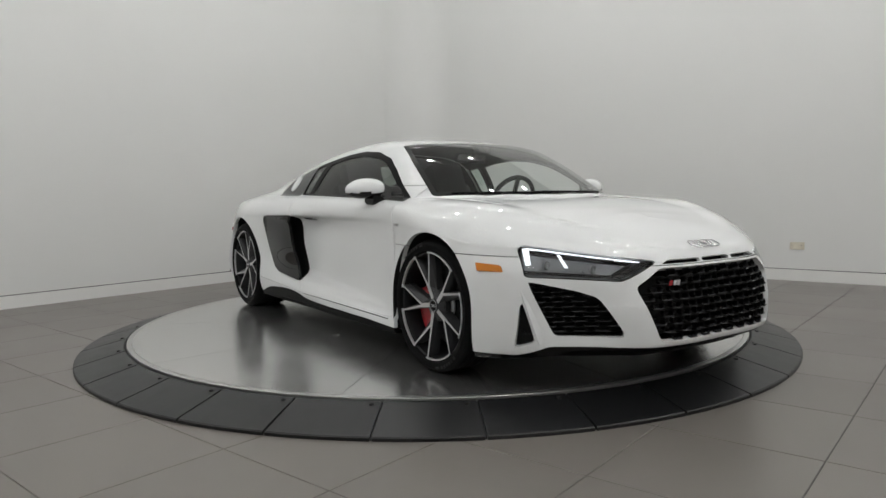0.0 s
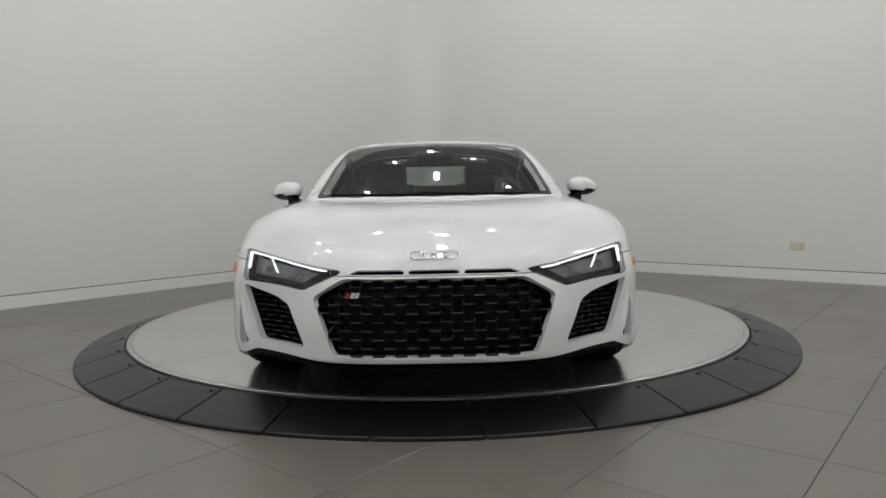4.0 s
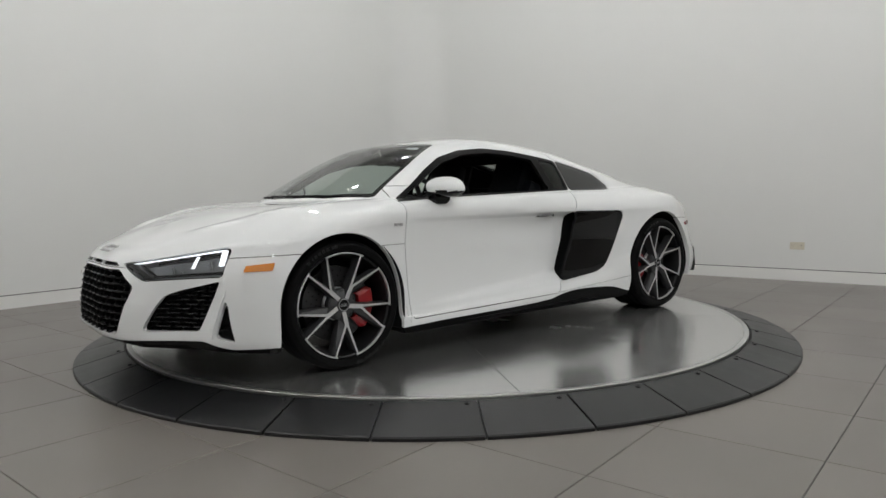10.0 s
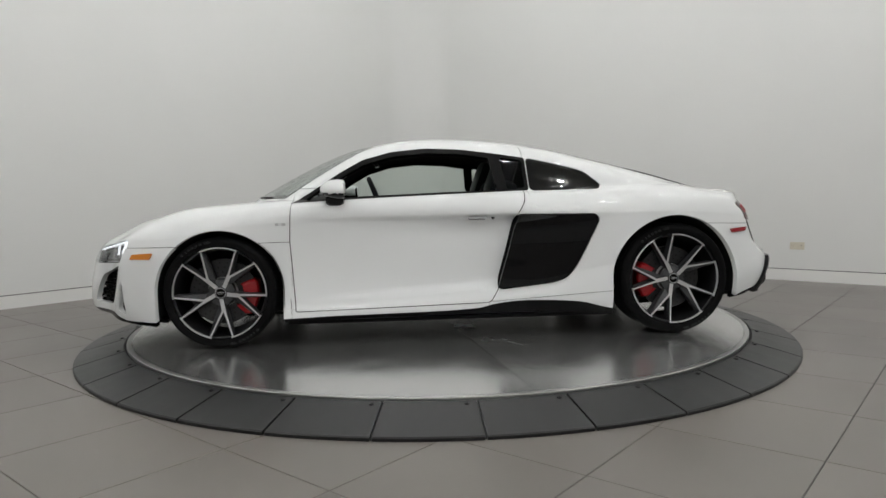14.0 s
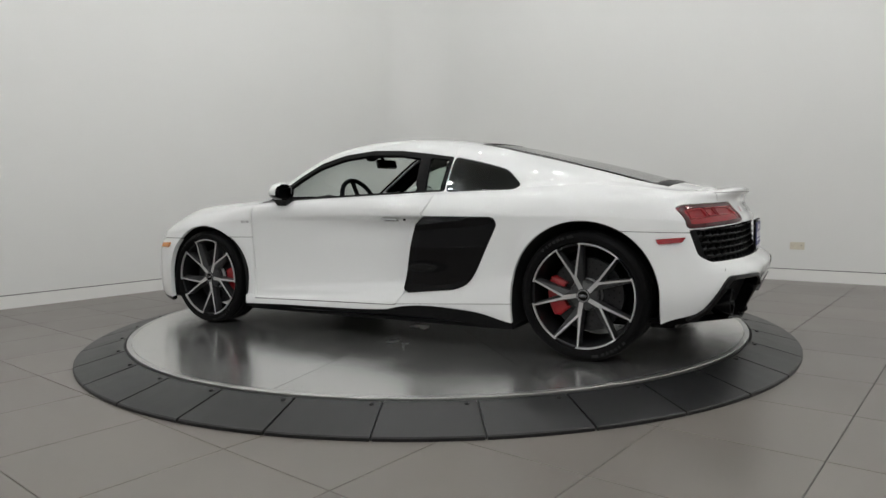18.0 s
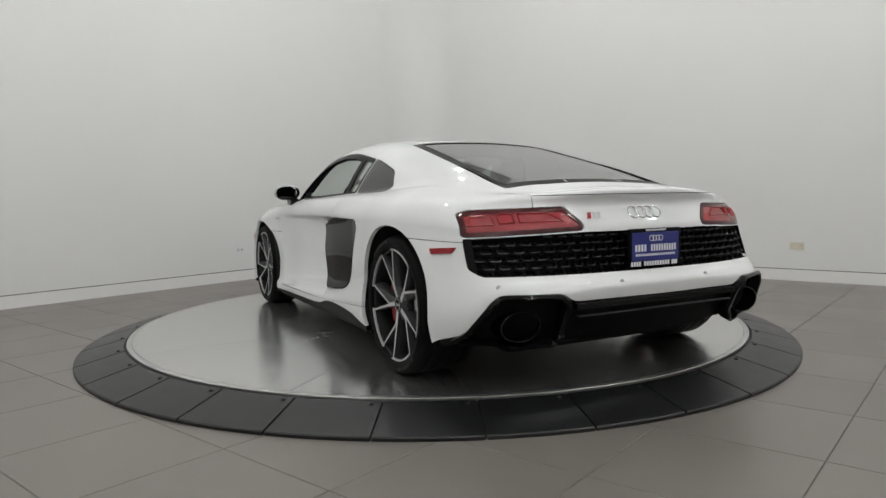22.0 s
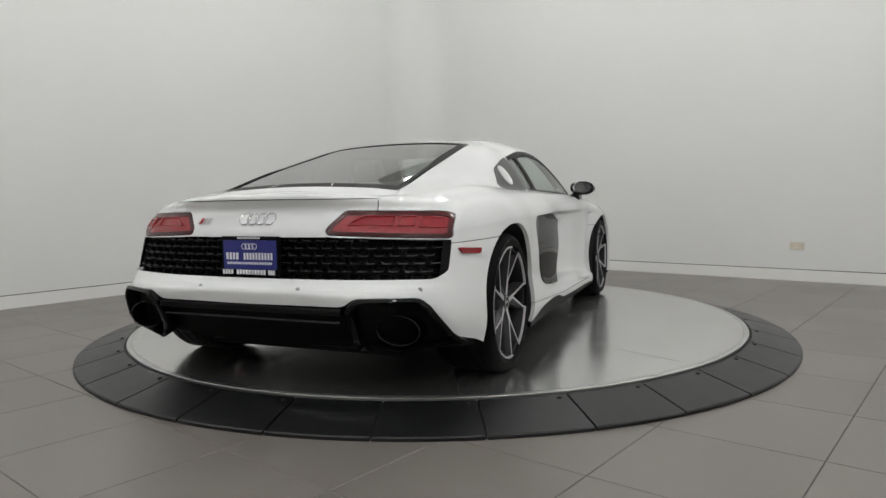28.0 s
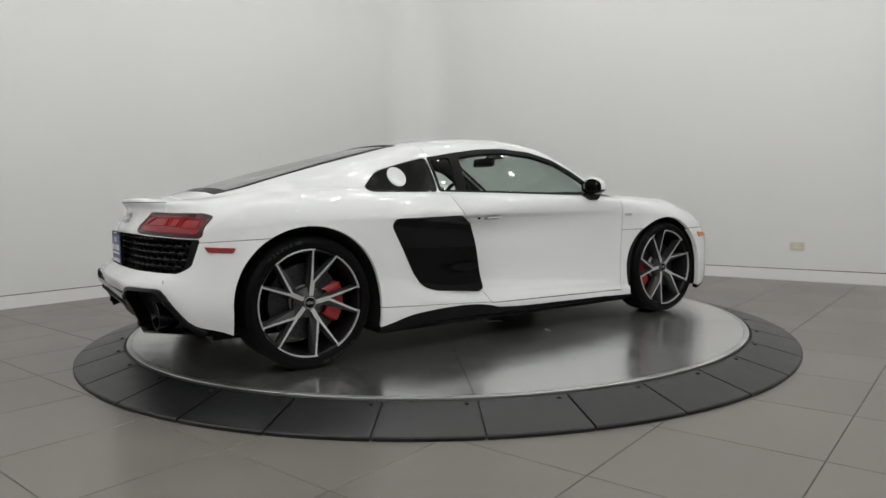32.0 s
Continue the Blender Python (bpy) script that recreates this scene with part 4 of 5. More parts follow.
def build_rear():
    at = surface("rear_grille")
    sheet("grille_back", both(PARTS["rear_grille"]), M_MATTE, depth=0, offset=-.055, label="black panel behind the tail grille")
    honeycomb("tail_grille", "rear_grille", REAR_GRILLE, .064, .031, .018, (0,), "black honeycomb tail grille", .016, .022, .004)
    for s in (1, -1):
        bm = bmesh.new()
        prism(bm, [at(s * .812, .662, -.004), at(s * .840, .660, -.004), at(s * .840, .535, -.004), at(s * .812, .516, -.004)], (.04, 0, 0))
        bmesh.ops.recalc_face_normals(bm, faces=bm.faces)
        part("grille_end", bm, M_MATTE, CAR, "black grille end strip")
    # tail lamps: smoked outer lens, brighter inner field and light guides
    piece = PARTS["tail_lamp"]
    inner, outer = split(piece, lambda V: poly_dist(V[:, (1, 2)], TAIL) + .016)
    at_l = surface("tail_lamp")
    for s, po, pi in ((1, outer, inner), (-1, mirrored(outer), mirrored(inner))):
        lamp = sheet("tail_lamp", po, M_REDGLASS, depth=.012, label="smoked red tail lamp")
        sheet("red_lens", pi, M_REDLENS, lamp, depth=0, offset=-.003)
        bm = bmesh.new()
        for c in ([(.50, .762), (.62, .760), (.62, .725), (.44, .727)], [(.64, .760), (.70, .758), (.70, .722), (.64, .724)], [(.72, .756), (.80, .750), (.815, .712), (.72, .716)]):
            tube(bm, [at_l(s * y, z, .001) for y, z in c], .0035, 6, closed=True)
        part("light_guide", bm, M_RED, lamp, "bright red light guide loops")
    # plate with frame; its print is drawn as plain bars
    px = at(0, .60, .0).x - .022
    bm = bmesh.new()
    add_box(bm, (.014, .302, .166), (0, 0, 0), bevel=.004)
    me_parent = part("plate_frame", bm, M_MATTE, CAR, "black plate holder")
    me_parent.location = (px, -.004, .600)
    bm = bmesh.new()
    add_box(bm, (.004, .276, .124), (-.008, 0, .004), bevel=.001)
    part("plate", bm, M_BLUE, me_parent, "blue dealer plate with white print")

    def bars(z, h, spans):
        bm = bmesh.new()
        for a, b in spans:
            add_box(bm, (.0016, abs(b - a), h), (-.0106, -(a + b) / 2, z))
        tagged(part("print", bm, M_WHITE, me_parent), "white printed bars", kind="stuff")

    def letters(y0, y1, n, fill):
        w = (y1 - y0) / n
        return [(y0 + i * w, y0 + i * w + w * fill) for i in range(n)]

    bars(-.002, .030, letters(-.122, -.052, 4, .62) + letters(-.030, .125, 10, .6))
    bars(-.032, .010, letters(-.118, .118, 24, .6))
    bars(-.070, .020, letters(-.145, -.085, 4, .7) + letters(-.07, .085, 10, .7) + letters(.095, .13, 3, .8))
    bars(.076, .008, letters(-.06, .06, 14, .6))
    for k in range(4):
        bm = bmesh.new()
        tube(bm, [(-.011, (k - 1.5) * .018 + .012 * math.cos(a * .5236), .040 + .012 * math.sin(a * .5236)) for a in range(12)], .0018, 5, closed=True)
        part("print_ring", bm, M_WHITE, me_parent)
    # diffuser and exhausts
    atd = surface("diffuser")
    rim_out = rounded([(.484, .402), (.53, .438), (.765, .438), (.805, .402), (.872, .275), (.905, .232), (.52, .212), (.488, .25)], .02)
    for s in (1, -1):
        bm = bmesh.new()
        loops = []
        for k, out in ((1.0, -.03), (1.0, .012), (.985, .020), (.90, .024), (.86, .016), (.84, -.06)):
            loops.append([bm.verts.new(atd(s * (.67 + (y - .67) * k), .31 + (z - .31) * k, out)) for y, z in rim_out])
        for ra, rb in zip(loops, loops[1:]):
            for k in range(len(rim_out)):
                j = (k + 1) % len(rim_out)
                bm.faces.new((ra[k], ra[j], rb[j], rb[k]))
        bm.faces.new(loops[-1])
        bmesh.ops.recalc_face_normals(bm, faces=bm.faces)
        part("exhaust_surround", bm, M_GLOSS, CAR, "gloss black exhaust surround", True)
        bm = bmesh.new()
        pipe = Matrix.Translation((-1.928, s * .668, .302)) @ Matrix.Rotation(radians(90), 4, "Z") @ Matrix.Diagonal((1.10, 1, .70, 1))
        lathe(bm, [(.070, -.25), (.078, .0), (.083, .058), (.086, .062), (.090, .058), (.089, .03), (.086, -.25)], 40, m=pipe)
        part("exhaust_pipe", bm, M_GLOSS, CAR, "large oval black exhaust pipe", True)
        bm = bmesh.new()
        tube(bm, [pipe @ Vector((.087 * math.cos(a * .157), .061, .087 * math.sin(a * .157))) for a in range(40)], .0025, 6, closed=True)
        part("pipe_rim", bm, M_BARREL, CAR, "dark metal pipe rim", True)
    bm = bmesh.new()
    add_box(bm, (.035, .94, .030), (-2.083, 0, .382), bevel=.008)
    part("diffuser_bar", bm, M_GLOSS, CAR, "gloss black cross bar")
    bm = bmesh.new()
    add_box(bm, (.02, .90, .006), (-2.080, 0, .338), bevel=.002)
    part("diffuser_strip", bm, M_RIM, CAR, "thin grey strip on the diffuser")


# how far the edges of a forked spoke stand from its middle lines: outer left, stem and outer right, inner right, inner left, at the split and at the rim
FACE = ((.0110, .0064, .0040), (.0110, .0064, .0040), (.0062, .0040), (.0062, .0040))
FLANK_OUT = ((.0170, .0110, .0070), (.0260, .0360, .0150), (.0200, .0100), (.0100, .0065))


def crossing(p, q, r, t):
    """Where the line p-q meets the line r-t in the plane."""
    d, e = q - p, t - r
    k = d.x * e.y - d.y * e.x
    return p + d * (((r - p).x * e.y - (r - p).y * e.x) / k)


def fork(a, rim_r, edges):
    """Outline of a spoke that leaves the hub at the angle a as one stem and splits in two; nine points in the wheel's plane."""
    polar = lambda ang, rad: Vector((rad * math.cos(radians(ang)), rad * math.sin(radians(ang))))
    left, right, in1, in2 = edges

    def side(p, q, w0, w1):
        n = Vector((-(q - p).y, (q - p).x)).normalized()
        return p + n * w0, q + n * w1

    h, m = polar(a + 3, .034), polar(a + 8.5, .112)
    b1, t1 = polar(a + 10.0, .100), polar(a + 14.2, rim_r - .005)
    b2, t2 = polar(a + 6.5, .100), polar(a - 14.2, rim_r - .005)
    sl, sr = side(h, m, left[0], left[0]), side(h, m, -right[0], -right[0])
    l1, r1 = side(b1, t1, left[1], left[2]), side(b1, t1, -in1[0], -in1[1])
    l2, r2 = side(b2, t2, in2[0], in2[1]), side(b2, t2, -right[1], -right[2])
    return [sl[0], crossing(*sl, *l1), l1[1], r1[1], crossing(*r1, *l2), l2[1], r2[1], crossing(*sr, *r2), sr[0]]


def build_wheel(r, width, rim_r, base_angle, name="wheel"):
    bm = bmesh.new()
    lathe(bm, [(rim_r - .006, -.016), (rim_r - .014, -.022), (rim_r - .020, -.05), (rim_r - .026, -.09), (rim_r - .03, -width + .02)], 64)
    wheel = part(name, bm, M_BARREL, CAR, "dark grey alloy wheel with five split spokes", True)
    bm = bmesh.new()
    g = .007
    tread = []
    for c in (.22, .40, .60, .78):
        tread += [(r - .001, -width * c + .006), (r - g, -width * c + .004), (r - g, -width * c - .004), (r - .001, -width * c - .006)]
    lathe(bm, [(rim_r - .002, -.018), (rim_r + .004, -.005), (rim_r + .014, -.001), (rim_r + .030, .0), (r - .032, -.001), (r - .022, -.006), (r - .012, -.011), (r - .005, -.022), (r, -.036)] + tread +
          [(r, -width + .036), (r - .010, -width + .014), (r - .03, -width), (rim_r, -width + .012)], 72)
    part("tyre", bm, M_TYRE, wheel, "low-profile black tyre", True)
    bm = bmesh.new()
    mid_r = (rim_r + r) / 2 + .003
    for first in (98, 280):
        for k, wide in enumerate((4.2, 1.6, 3.2, 3.2, 3.0, 2.8, 1.6, 3.2)):
            a0 = radians(first + 4.6 * k)
            a1 = a0 + radians(wide)
            prism(bm, [(-q * math.cos(a), -.0005, q * math.sin(a)) for q, a in ((mid_r - .007, a0), (mid_r + .007, a0), (mid_r + .007, a1), (mid_r - .007, a1))], (0, .0016, 0))
    bmesh.ops.recalc_face_normals(bm, faces=bm.faces)
    tagged(part("sidewall_print", bm, M_PRINT, wheel), "grey printed bars on the sidewall", kind="stuff")
    def pt(ang, rad, y):
        return (-rad * math.cos(radians(ang)), rad * math.sin(radians(ang)), y)

    for k in range(5):
        a = base_angle + 72 * k
        # bright rim edge between one pair of spokes and the next
        bm = bmesh.new()
        rows = []
        for i in range(13):
            c = radians(a + 12.2 + 47.6 * i / 12)
            rows.append([bm.verts.new((-q * math.cos(c), y, q * math.sin(c))) for q, y in ((rim_r - .003, -.012), (rim_r - .003, -.006), (rim_r - .005, -.0045), (rim_r - .010, -.0055), (rim_r - .011, -.016))])
        for ra, rb in zip(rows, rows[1:]):
            for i in range(4):
                bm.faces.new((ra[i], ra[i + 1], rb[i + 1], rb[i]))
        part("rim_edge", bm, M_CUT, wheel, "machined bright rim edge", True)
        bd, bc = bmesh.new(), bmesh.new()
        loops = [fork(a, rim_r, e) for e in (FACE, FLANK_OUT, FLANK_OUT)]
        height = lambda p: float(np.interp(p.length, (.03, .115, rim_r), (-.034, -.029, -.011)))
        vs = [[bd.verts.new((-p.x, height(p) - d, p.y)) for p in loop] for loop, d in zip(loops, (0, .024, .058))]
        bd.faces.new(vs[0])
        for ra, rb in zip(vs, vs[1:]):
            for i in range(9):
                bd.faces.new((ra[i], ra[(i + 1) % 9], rb[(i + 1) % 9], rb[i]))
        bmesh.ops.recalc_face_normals(bd, faces=bd.faces)
        part("spoke", bd, M_RIM, wheel)
        prism(bc, [(-p.x, height(p) + .0012, p.y) for p in loops[0]], (0, -.001, 0))
        bmesh.ops.recalc_face_normals(bc, faces=bc.faces)
        part("spoke_face", bc, M_CUT, wheel, "bright machined spoke face")
        bm = bmesh.new()
        x, z, y = pt(a + 36 + 4, .056, -.046)
        lathe(bm, [(.0, -.012), (.010, -.012), (.012, .0), (.015, .0), (.016, -.02)], 14, m=Matrix.Translation((x, y, z)))
        part("lug_bolt", bm, M_DARK, wheel, "", True)
    bm = bmesh.new()
    lathe(bm, [(.0, -.030), (.024, -.030), (.026, -.027), (.032, -.027), (.034, -.032), (.075, -.050), (.080, -.075)], 36)
    part("hub", bm, M_RIM, wheel, "", True)
    bm = bmesh.new()
    lathe(bm, [(.0, -.0285), (.022, -.0285), (.0235, -.030)], 24)
    part("hub_cap", bm, M_GLOSS, wheel, "black hub cap", True)
    bm = bmesh.new()
    tube(bm, [(.0285 * math.cos(a * .2244), -.0265, .0285 * math.sin(a * .2244)) for a in range(28)], .0016, 6, closed=True)
    part("cap_ring", bm, M_SILVER, wheel, "thin silver ring round the hub cap", True)
    for k in range(4):
        bm = bmesh.new()
        tube(bm, [((k - 1.5) * .0085 + .0058 * math.cos(a * .5236), -.0278, .0058 * math.sin(a * .5236)) for a in range(12)], .0009, 5, closed=True)
        part("cap_emblem", bm, M_SILVER, wheel, "small silver emblem ring")
    # drilled holes of the disc, in slanted rows
    bm = bmesh.new()
    for k in range(24):
        for i in range(3):
            c, q = radians(15 * k + 5 * i), .112 + .027 * i
            add_cyl(bm, .0042, .0042, .001, Matrix.Translation((q * math.cos(c), -.1036, q * math.sin(c))) @ Matrix.Rotation(radians(90), 4, "X"), 8)
    tagged(part("disc_hole", bm, M_DARK, wheel), "small drilled holes in the brake disc", kind="stuff")
    bm = bmesh.new()
    lathe(bm, [(.060, -.080), (.078, -.083), (.084, -.090), (.084, -.100)], 40)
    part("disc_bell", bm, M_CUT, wheel, "bright bell of the brake disc", True)
    bm = bmesh.new()
    lathe(bm, [(.0, -.095), (.075, -.095), (.085, -.100), (.085, -.104), (.186, -.104), (.188, -.106), (.188, -.132), (.0, -.132)], 56)
    part("brake_disc", bm, M_DISC, wheel, "grey steel brake disc", True)
    return wheel


def caliper(at, ang, s, name="brake_caliper"):
    """Red fixed caliper hugging the disc; ang: direction of its middle as seen from outside."""
    bm = bmesh.new()
    prof = [(.115, -.095), (.118, -.080), (.150, -.073), (.195, -.077), (.205, -.090), (.205, -.17), (.115, -.17)]
    n = 12
    rows = []
    for i in range(n + 1):
        a = radians(ang - 35 + 70 * i / n)
        sq = .9 if i in (0, n) else 1.0
        rows.append([bm.verts.new((-(r * (1 if 0.11 > r else sq)) * math.cos(a), y - (.012 if i in (0, n) else 0), r * sq * math.sin(a))) for r, y in prof])
    for ra, rb in zip(rows, rows[1:]):
        for k in range(len(prof)):
            j = (k + 1) % len(prof)
            bm.faces.new((ra[k], ra[j], rb[j], rb[k]))
    bm.faces.new(rows[0])
    bm.faces.new(rows[-1][::-1])
    bmesh.ops.recalc_face_normals(bm, faces=bm.faces)
    ob = part(name, bm, M_RED, CAR, "red brake caliper behind the spokes", True)
    ob.matrix_basis = Matrix.Translation(at) @ (Matrix() if s > 0 else Matrix.Rotation(math.pi, 4, "Z"))


def build_wheels():
    specs = ((1.325, .317, .318, .245, .264, (.940, 54.0, 33.0), -12), (-1.322, .329, .330, .305, .270, (.948, 34.6, 71.5), 185))
    for x, z, r, w, rim, (y, left, right), cal in specs:
        for s, ang in ((1, left), (-1, right)):
            wheel = build_wheel(r, w, rim, ang)
            at = (x, s * y, z)
            wheel.matrix_basis = Matrix.Translation(at) @ (Matrix() if s > 0 else Matrix.Rotation(math.pi, 4, "Z"))
            caliper(at, cal if s > 0 else 180 - cal, s)


def build_wells():
    for cx, cz, r in ARCHES:
        for s in (1, -1):
            bm = bmesh.new()
            n = 28
            R = r + .006
            fore, aft = (.165, .15) if cx > 0 else (.15, .225)
            outline = [(cx + R, fore)] + [(cx + R * math.cos(math.pi * i / n), cz + R * math.sin(math.pi * i / n)) for i in range(n + 1)] + [(cx - R, aft)]
            edge = [bm.verts.new((x, s * .925, z)) for x, z in outline]
            back = [bm.verts.new((x, s * .56, z)) for x, z in outline]
            for i in range(len(outline) - 1):
                bm.faces.new((edge[i], edge[i + 1], back[i + 1], back[i]))
            bm.faces.new(back)
            bmesh.ops.recalc_face_normals(bm, faces=bm.faces)
            part("wheel_well", bm, M_DARK, CAR, "black wheel housing", True)
    # flat floor panels that stay inside the lower edge
    edge = LINES[0]
    front = [(x - .05, max(y - .05, 0), .150) for x, y, z in edge[:6]] + [(1.66, .56, .150)]
    rear = [(-1.66, .56, .195)] + [(x + .09, max(y - .07, 0), .205) for x, y, z in edge[13:]]
    mid = [(.95, .90, .122), (.95, .55, .122), (1.70, .55, .122), (1.70, 0, .122), (-1.70, 0, .122), (-1.70, .53, .122), (-.93, .53, .122), (-.93, .90, .122)]
    for pts in (front, mid, rear):
        for s in (1, -1):
            bm = bmesh.new()
            keep = [p for i, p in enumerate(pts) if i == 0 or p[:2] != pts[i - 1][:2]]
            if abs(keep[0][1]) > .01 and abs(keep[-1][1]) < .01:
                keep.append((keep[0][0], 0, keep[0][2]))
            elif abs(keep[0][1]) < .01 and abs(keep[-1][1]) > .01:
                keep.append((keep[-1][0], 0, keep[-1][2]))
            prism(bm, [(x, s * y, z) for x, y, z in keep], (0, 0, .02))
            bmesh.ops.recalc_face_normals(bm, faces=bm.faces)
            part("underbody", bm, M_MATTE, CAR, "flat black underbody panel")


def build_glass():
    W = PARTS["side_window"]
    GLASS = [(.86, .826), (.768, .895), (.648, .975), (.514, 1.050), (.34, 1.100), (.131, 1.120), (-.08, 1.110), (-.262, 1.083), (-.292, .870), (0, .863), (.55, .845)]
    LIGHT = [(-.318, 1.072), (-.455, 1.055), (-.455, .878), (-.345, .876)]
    f_in = lambda V: np.minimum(poly_dist(V[:, (0, 2)], rounded(GLASS, .02)) + np.where(V[:, 2] > .90, .013, .003), poly_dist(V[:, (0, 2)], rounded(LIGHT, .012)))
    pane, frame_piece = split(W, f_in)
    door_pane, small_pane = split(pane, lambda V: -.30 - V[:, 0])
    for k in (0, 1):
        g = lambda p: (p, mirrored(p))[k]
        sheet("window_frame", g(frame_piece), M_SEAL, label="gloss black window surround", depth=.02)
        # the driver's window is wound down, so that side keeps its small fixed pane only
        for p in (small_pane,) if k == 0 else (door_pane, small_pane):
            ob = sheet("side_window", g(p), M_SIDE, depth=0, offset=-.004, label="clear side window pane")
            ob.visible_shadow = False
        sheet("quarter_window", g(PARTS["quarter_window"]), M_QUARTER, depth=0, offset=-.002, label="dark glossy quarter window")
        sheet("quarter_back", g(PARTS["quarter_window"]), M_MATTE, depth=0, offset=-.02)
    R = PARTS["rear_window"]
    INNER = [(-.59, -.1), (-.585, .28), (-.60, .418), (-.97, .440), (-1.10, .455), (-1.20, .470), (-1.595, .484), (-1.605, .3), (-1.61, -.1)]
    pane, rim = split(R, lambda V: poly_dist(V[:, (0, 1)], INNER))
    sheet("rear_frame", both(rim), M_SEAL, label="gloss black rear screen surround", depth=.02)
    ob = sheet("rear_window", both(pane), M_REAR, depth=0, offset=-.004, label="tinted rear screen over the engine")
    ob.visible_shadow = False
    for ob in CAR.children:
        if ob.name.startswith("windscreen"):
            ob.visible_shadow = False
    # black band along the top and foot of the windscreen
    S = PARTS["windscreen"]
    band, _ = split(S, lambda V: -(poly_dist(V[:, (0, 1)], SCREEN) + .028))
    band, _ = split(band, lambda V: .50 - V[:, 1] - np.where(V[:, 0] > .95, 9, 0) - np.where(V[:, 0] < .56, 9, 0))
    sheet("screen_band", both(band), M_GLOSS, depth=0, offset=-.003, label="black ceramic band of the windscreen")
    # inner liners
    sheet("headliner", both(PARTS["roof"]), M_DASH, depth=0, offset=-.022, label="dark cabin headlining")
    for p in (PARTS["door"], mirrored(PARTS["door"])):
        sheet("door_card", p, M_DASH, depth=0, offset=-.05, label="dark inner door panel")
    for nm in ("rear_quarter", "lower_wing"):
        for p in (PARTS[nm], mirrored(PARTS[nm])):
            sheet("inner_panel", p, M_DARK, depth=0, offset=-.025)


def build_cabin():
    for y in (.37, -.37):
        bm = bmesh.new()
        add_box(bm, (.50, .46, .16), (.02, y, .34), Matrix.Rotation(radians(-8), 4, "Y"), bevel=.05)
        for sy in (-.22, .22):
            add_box(bm, (.46, .09, .20), (.02, y + sy, .39), Matrix.Rotation(radians(-8), 4, "Y"), bevel=.04)
        base = part("seat", bm, M_SEAT, CAR, "dark leather bucket seat", True)
        bm = bmesh.new()
        rot = Matrix.Rotation(radians(-20), 4, "Y")
        add_box(bm, (.13, .44, .62), (-.30, y, .64), rot, bevel=.05)
        for sy in (-.21, .21):
            add_box(bm, (.18, .09, .46), (-.26, y + sy, .60), rot, bevel=.04)
        part("backrest", bm, M_SEAT, base, "", True)
        bm = bmesh.new()
        add_box(bm, (.14, .30, .28), (-.375, y, .955), rot, bevel=.05)
        part("headrest", bm, M_SEAT, base, "", True)
    bm = bmesh.new()
    n = 14
    rows = []
    for y in np.linspace(-.70, .70, n):
        hump = .035 * math.exp(-((y - .37) / .16) ** 2)
        k = abs(y) ** 2 * .25
        rows.append([bm.verts.new((x - k, float(y), z + hump * hs)) for x, z, hs in ((1.17, .76, 0), (1.05, .815, 0), (.85, .835, .6), (.72, .835, 1), (.66, .80, .8), (.64, .66, 0), (.70, .50, 0))])
    for ra, rb in zip(rows, rows[1:]):
        for a, b, c, d in zip(ra, ra[1:], rb[1:], rb):
            bm.faces.new((a, b, c, d))
    part("dashboard", bm, M_DASH, CAR, "dark padded dashboard", True)
    bm = bmesh.new()
    wheel = Matrix.Translation((.42, .37, .80)) @ Matrix.Rotation(radians(-68), 4, "Y")
    tube(bm, [wheel @ Vector((.175 * math.cos(a * .196), .185 * math.sin(a * .196), 0)) for a in range(32)], .016, 8, closed=True)
    sw = part("steering_wheel", bm, M_SEAT, CAR, "black steering wheel", True)
    bm = bmesh.new()
    lathe(bm, [(0, .02), (.05, .02), (.06, 0), (.055, -.05), (.03, -.14)], 20, m=wheel @ Matrix.Rotation(radians(90), 4, "X"))
    for a in (0, 180, 270):
        add_box(bm, (.14, .03, .015), tuple(wheel @ (Matrix.Rotation(radians(a), 3, "Z") @ Vector((.11, 0, 0)))), (wheel.to_3x3() @ Matrix.Rotation(radians(a), 3, "Z")).to_4x4())
    part("hub", bm, M_DASH, sw, "", True)
    bm = bmesh.new()
    add_box(bm, (.035, .23, .065), (.44, 0, 1.085), Matrix.Rotation(radians(12), 4, "Y"), bevel=.015)
    part("inner_mirror", bm, M_GLOSS, CAR, "black inside rear-view mirror", True)
    bm = bmesh.new()
    tube(bm, [(.45, 0, 1.10), (.50, 0, 1.15)], .012)
    add_box(bm, (.10, .09, .03), (.545, 0, 1.145), Matrix.Rotation(radians(26), 4, "Y"), bevel=.01)
    part("mirror_foot", bm, M_GLOSS, CAR)
    # bulkhead behind the seats with its small window
    bm = bmesh.new()
    x0 = -.56
    add_box(bm, (.03, 1.40, .50), (x0, 0, .60), bevel=.01)
    for y, w in ((.55, .34), (-.55, .34)):
        prism(bm, [(x0, math.copysign(.36, y), .84), (x0, math.copysign(.74, y), .84), (x0 - .04, math.copysign(.50, y), 1.13), (x0 - .04, math.copysign(.30, y), 1.13)], (-.02, 0, 0))
    add_box(bm, (.03, .84, .07), (x0 - .03, 0, 1.115), bevel=.008)
    part("bulkhead", bm, M_DASH, CAR, "dark cabin rear wall with a small window")
    bm = bmesh.new()
    add_box(bm, (1.7, 1.5, .03), (.15, 0, .23), bevel=.01)
    part("cabin_floor", bm, M_DASH, CAR, "black carpet floor")
    bm = bmesh.new()
    add_box(bm, (1.0, .22, .26), (.20, 0, .42), bevel=.04)
    part("centre_console", bm, M_DASH, CAR, "dark centre console", True)
    bm = bmesh.new()
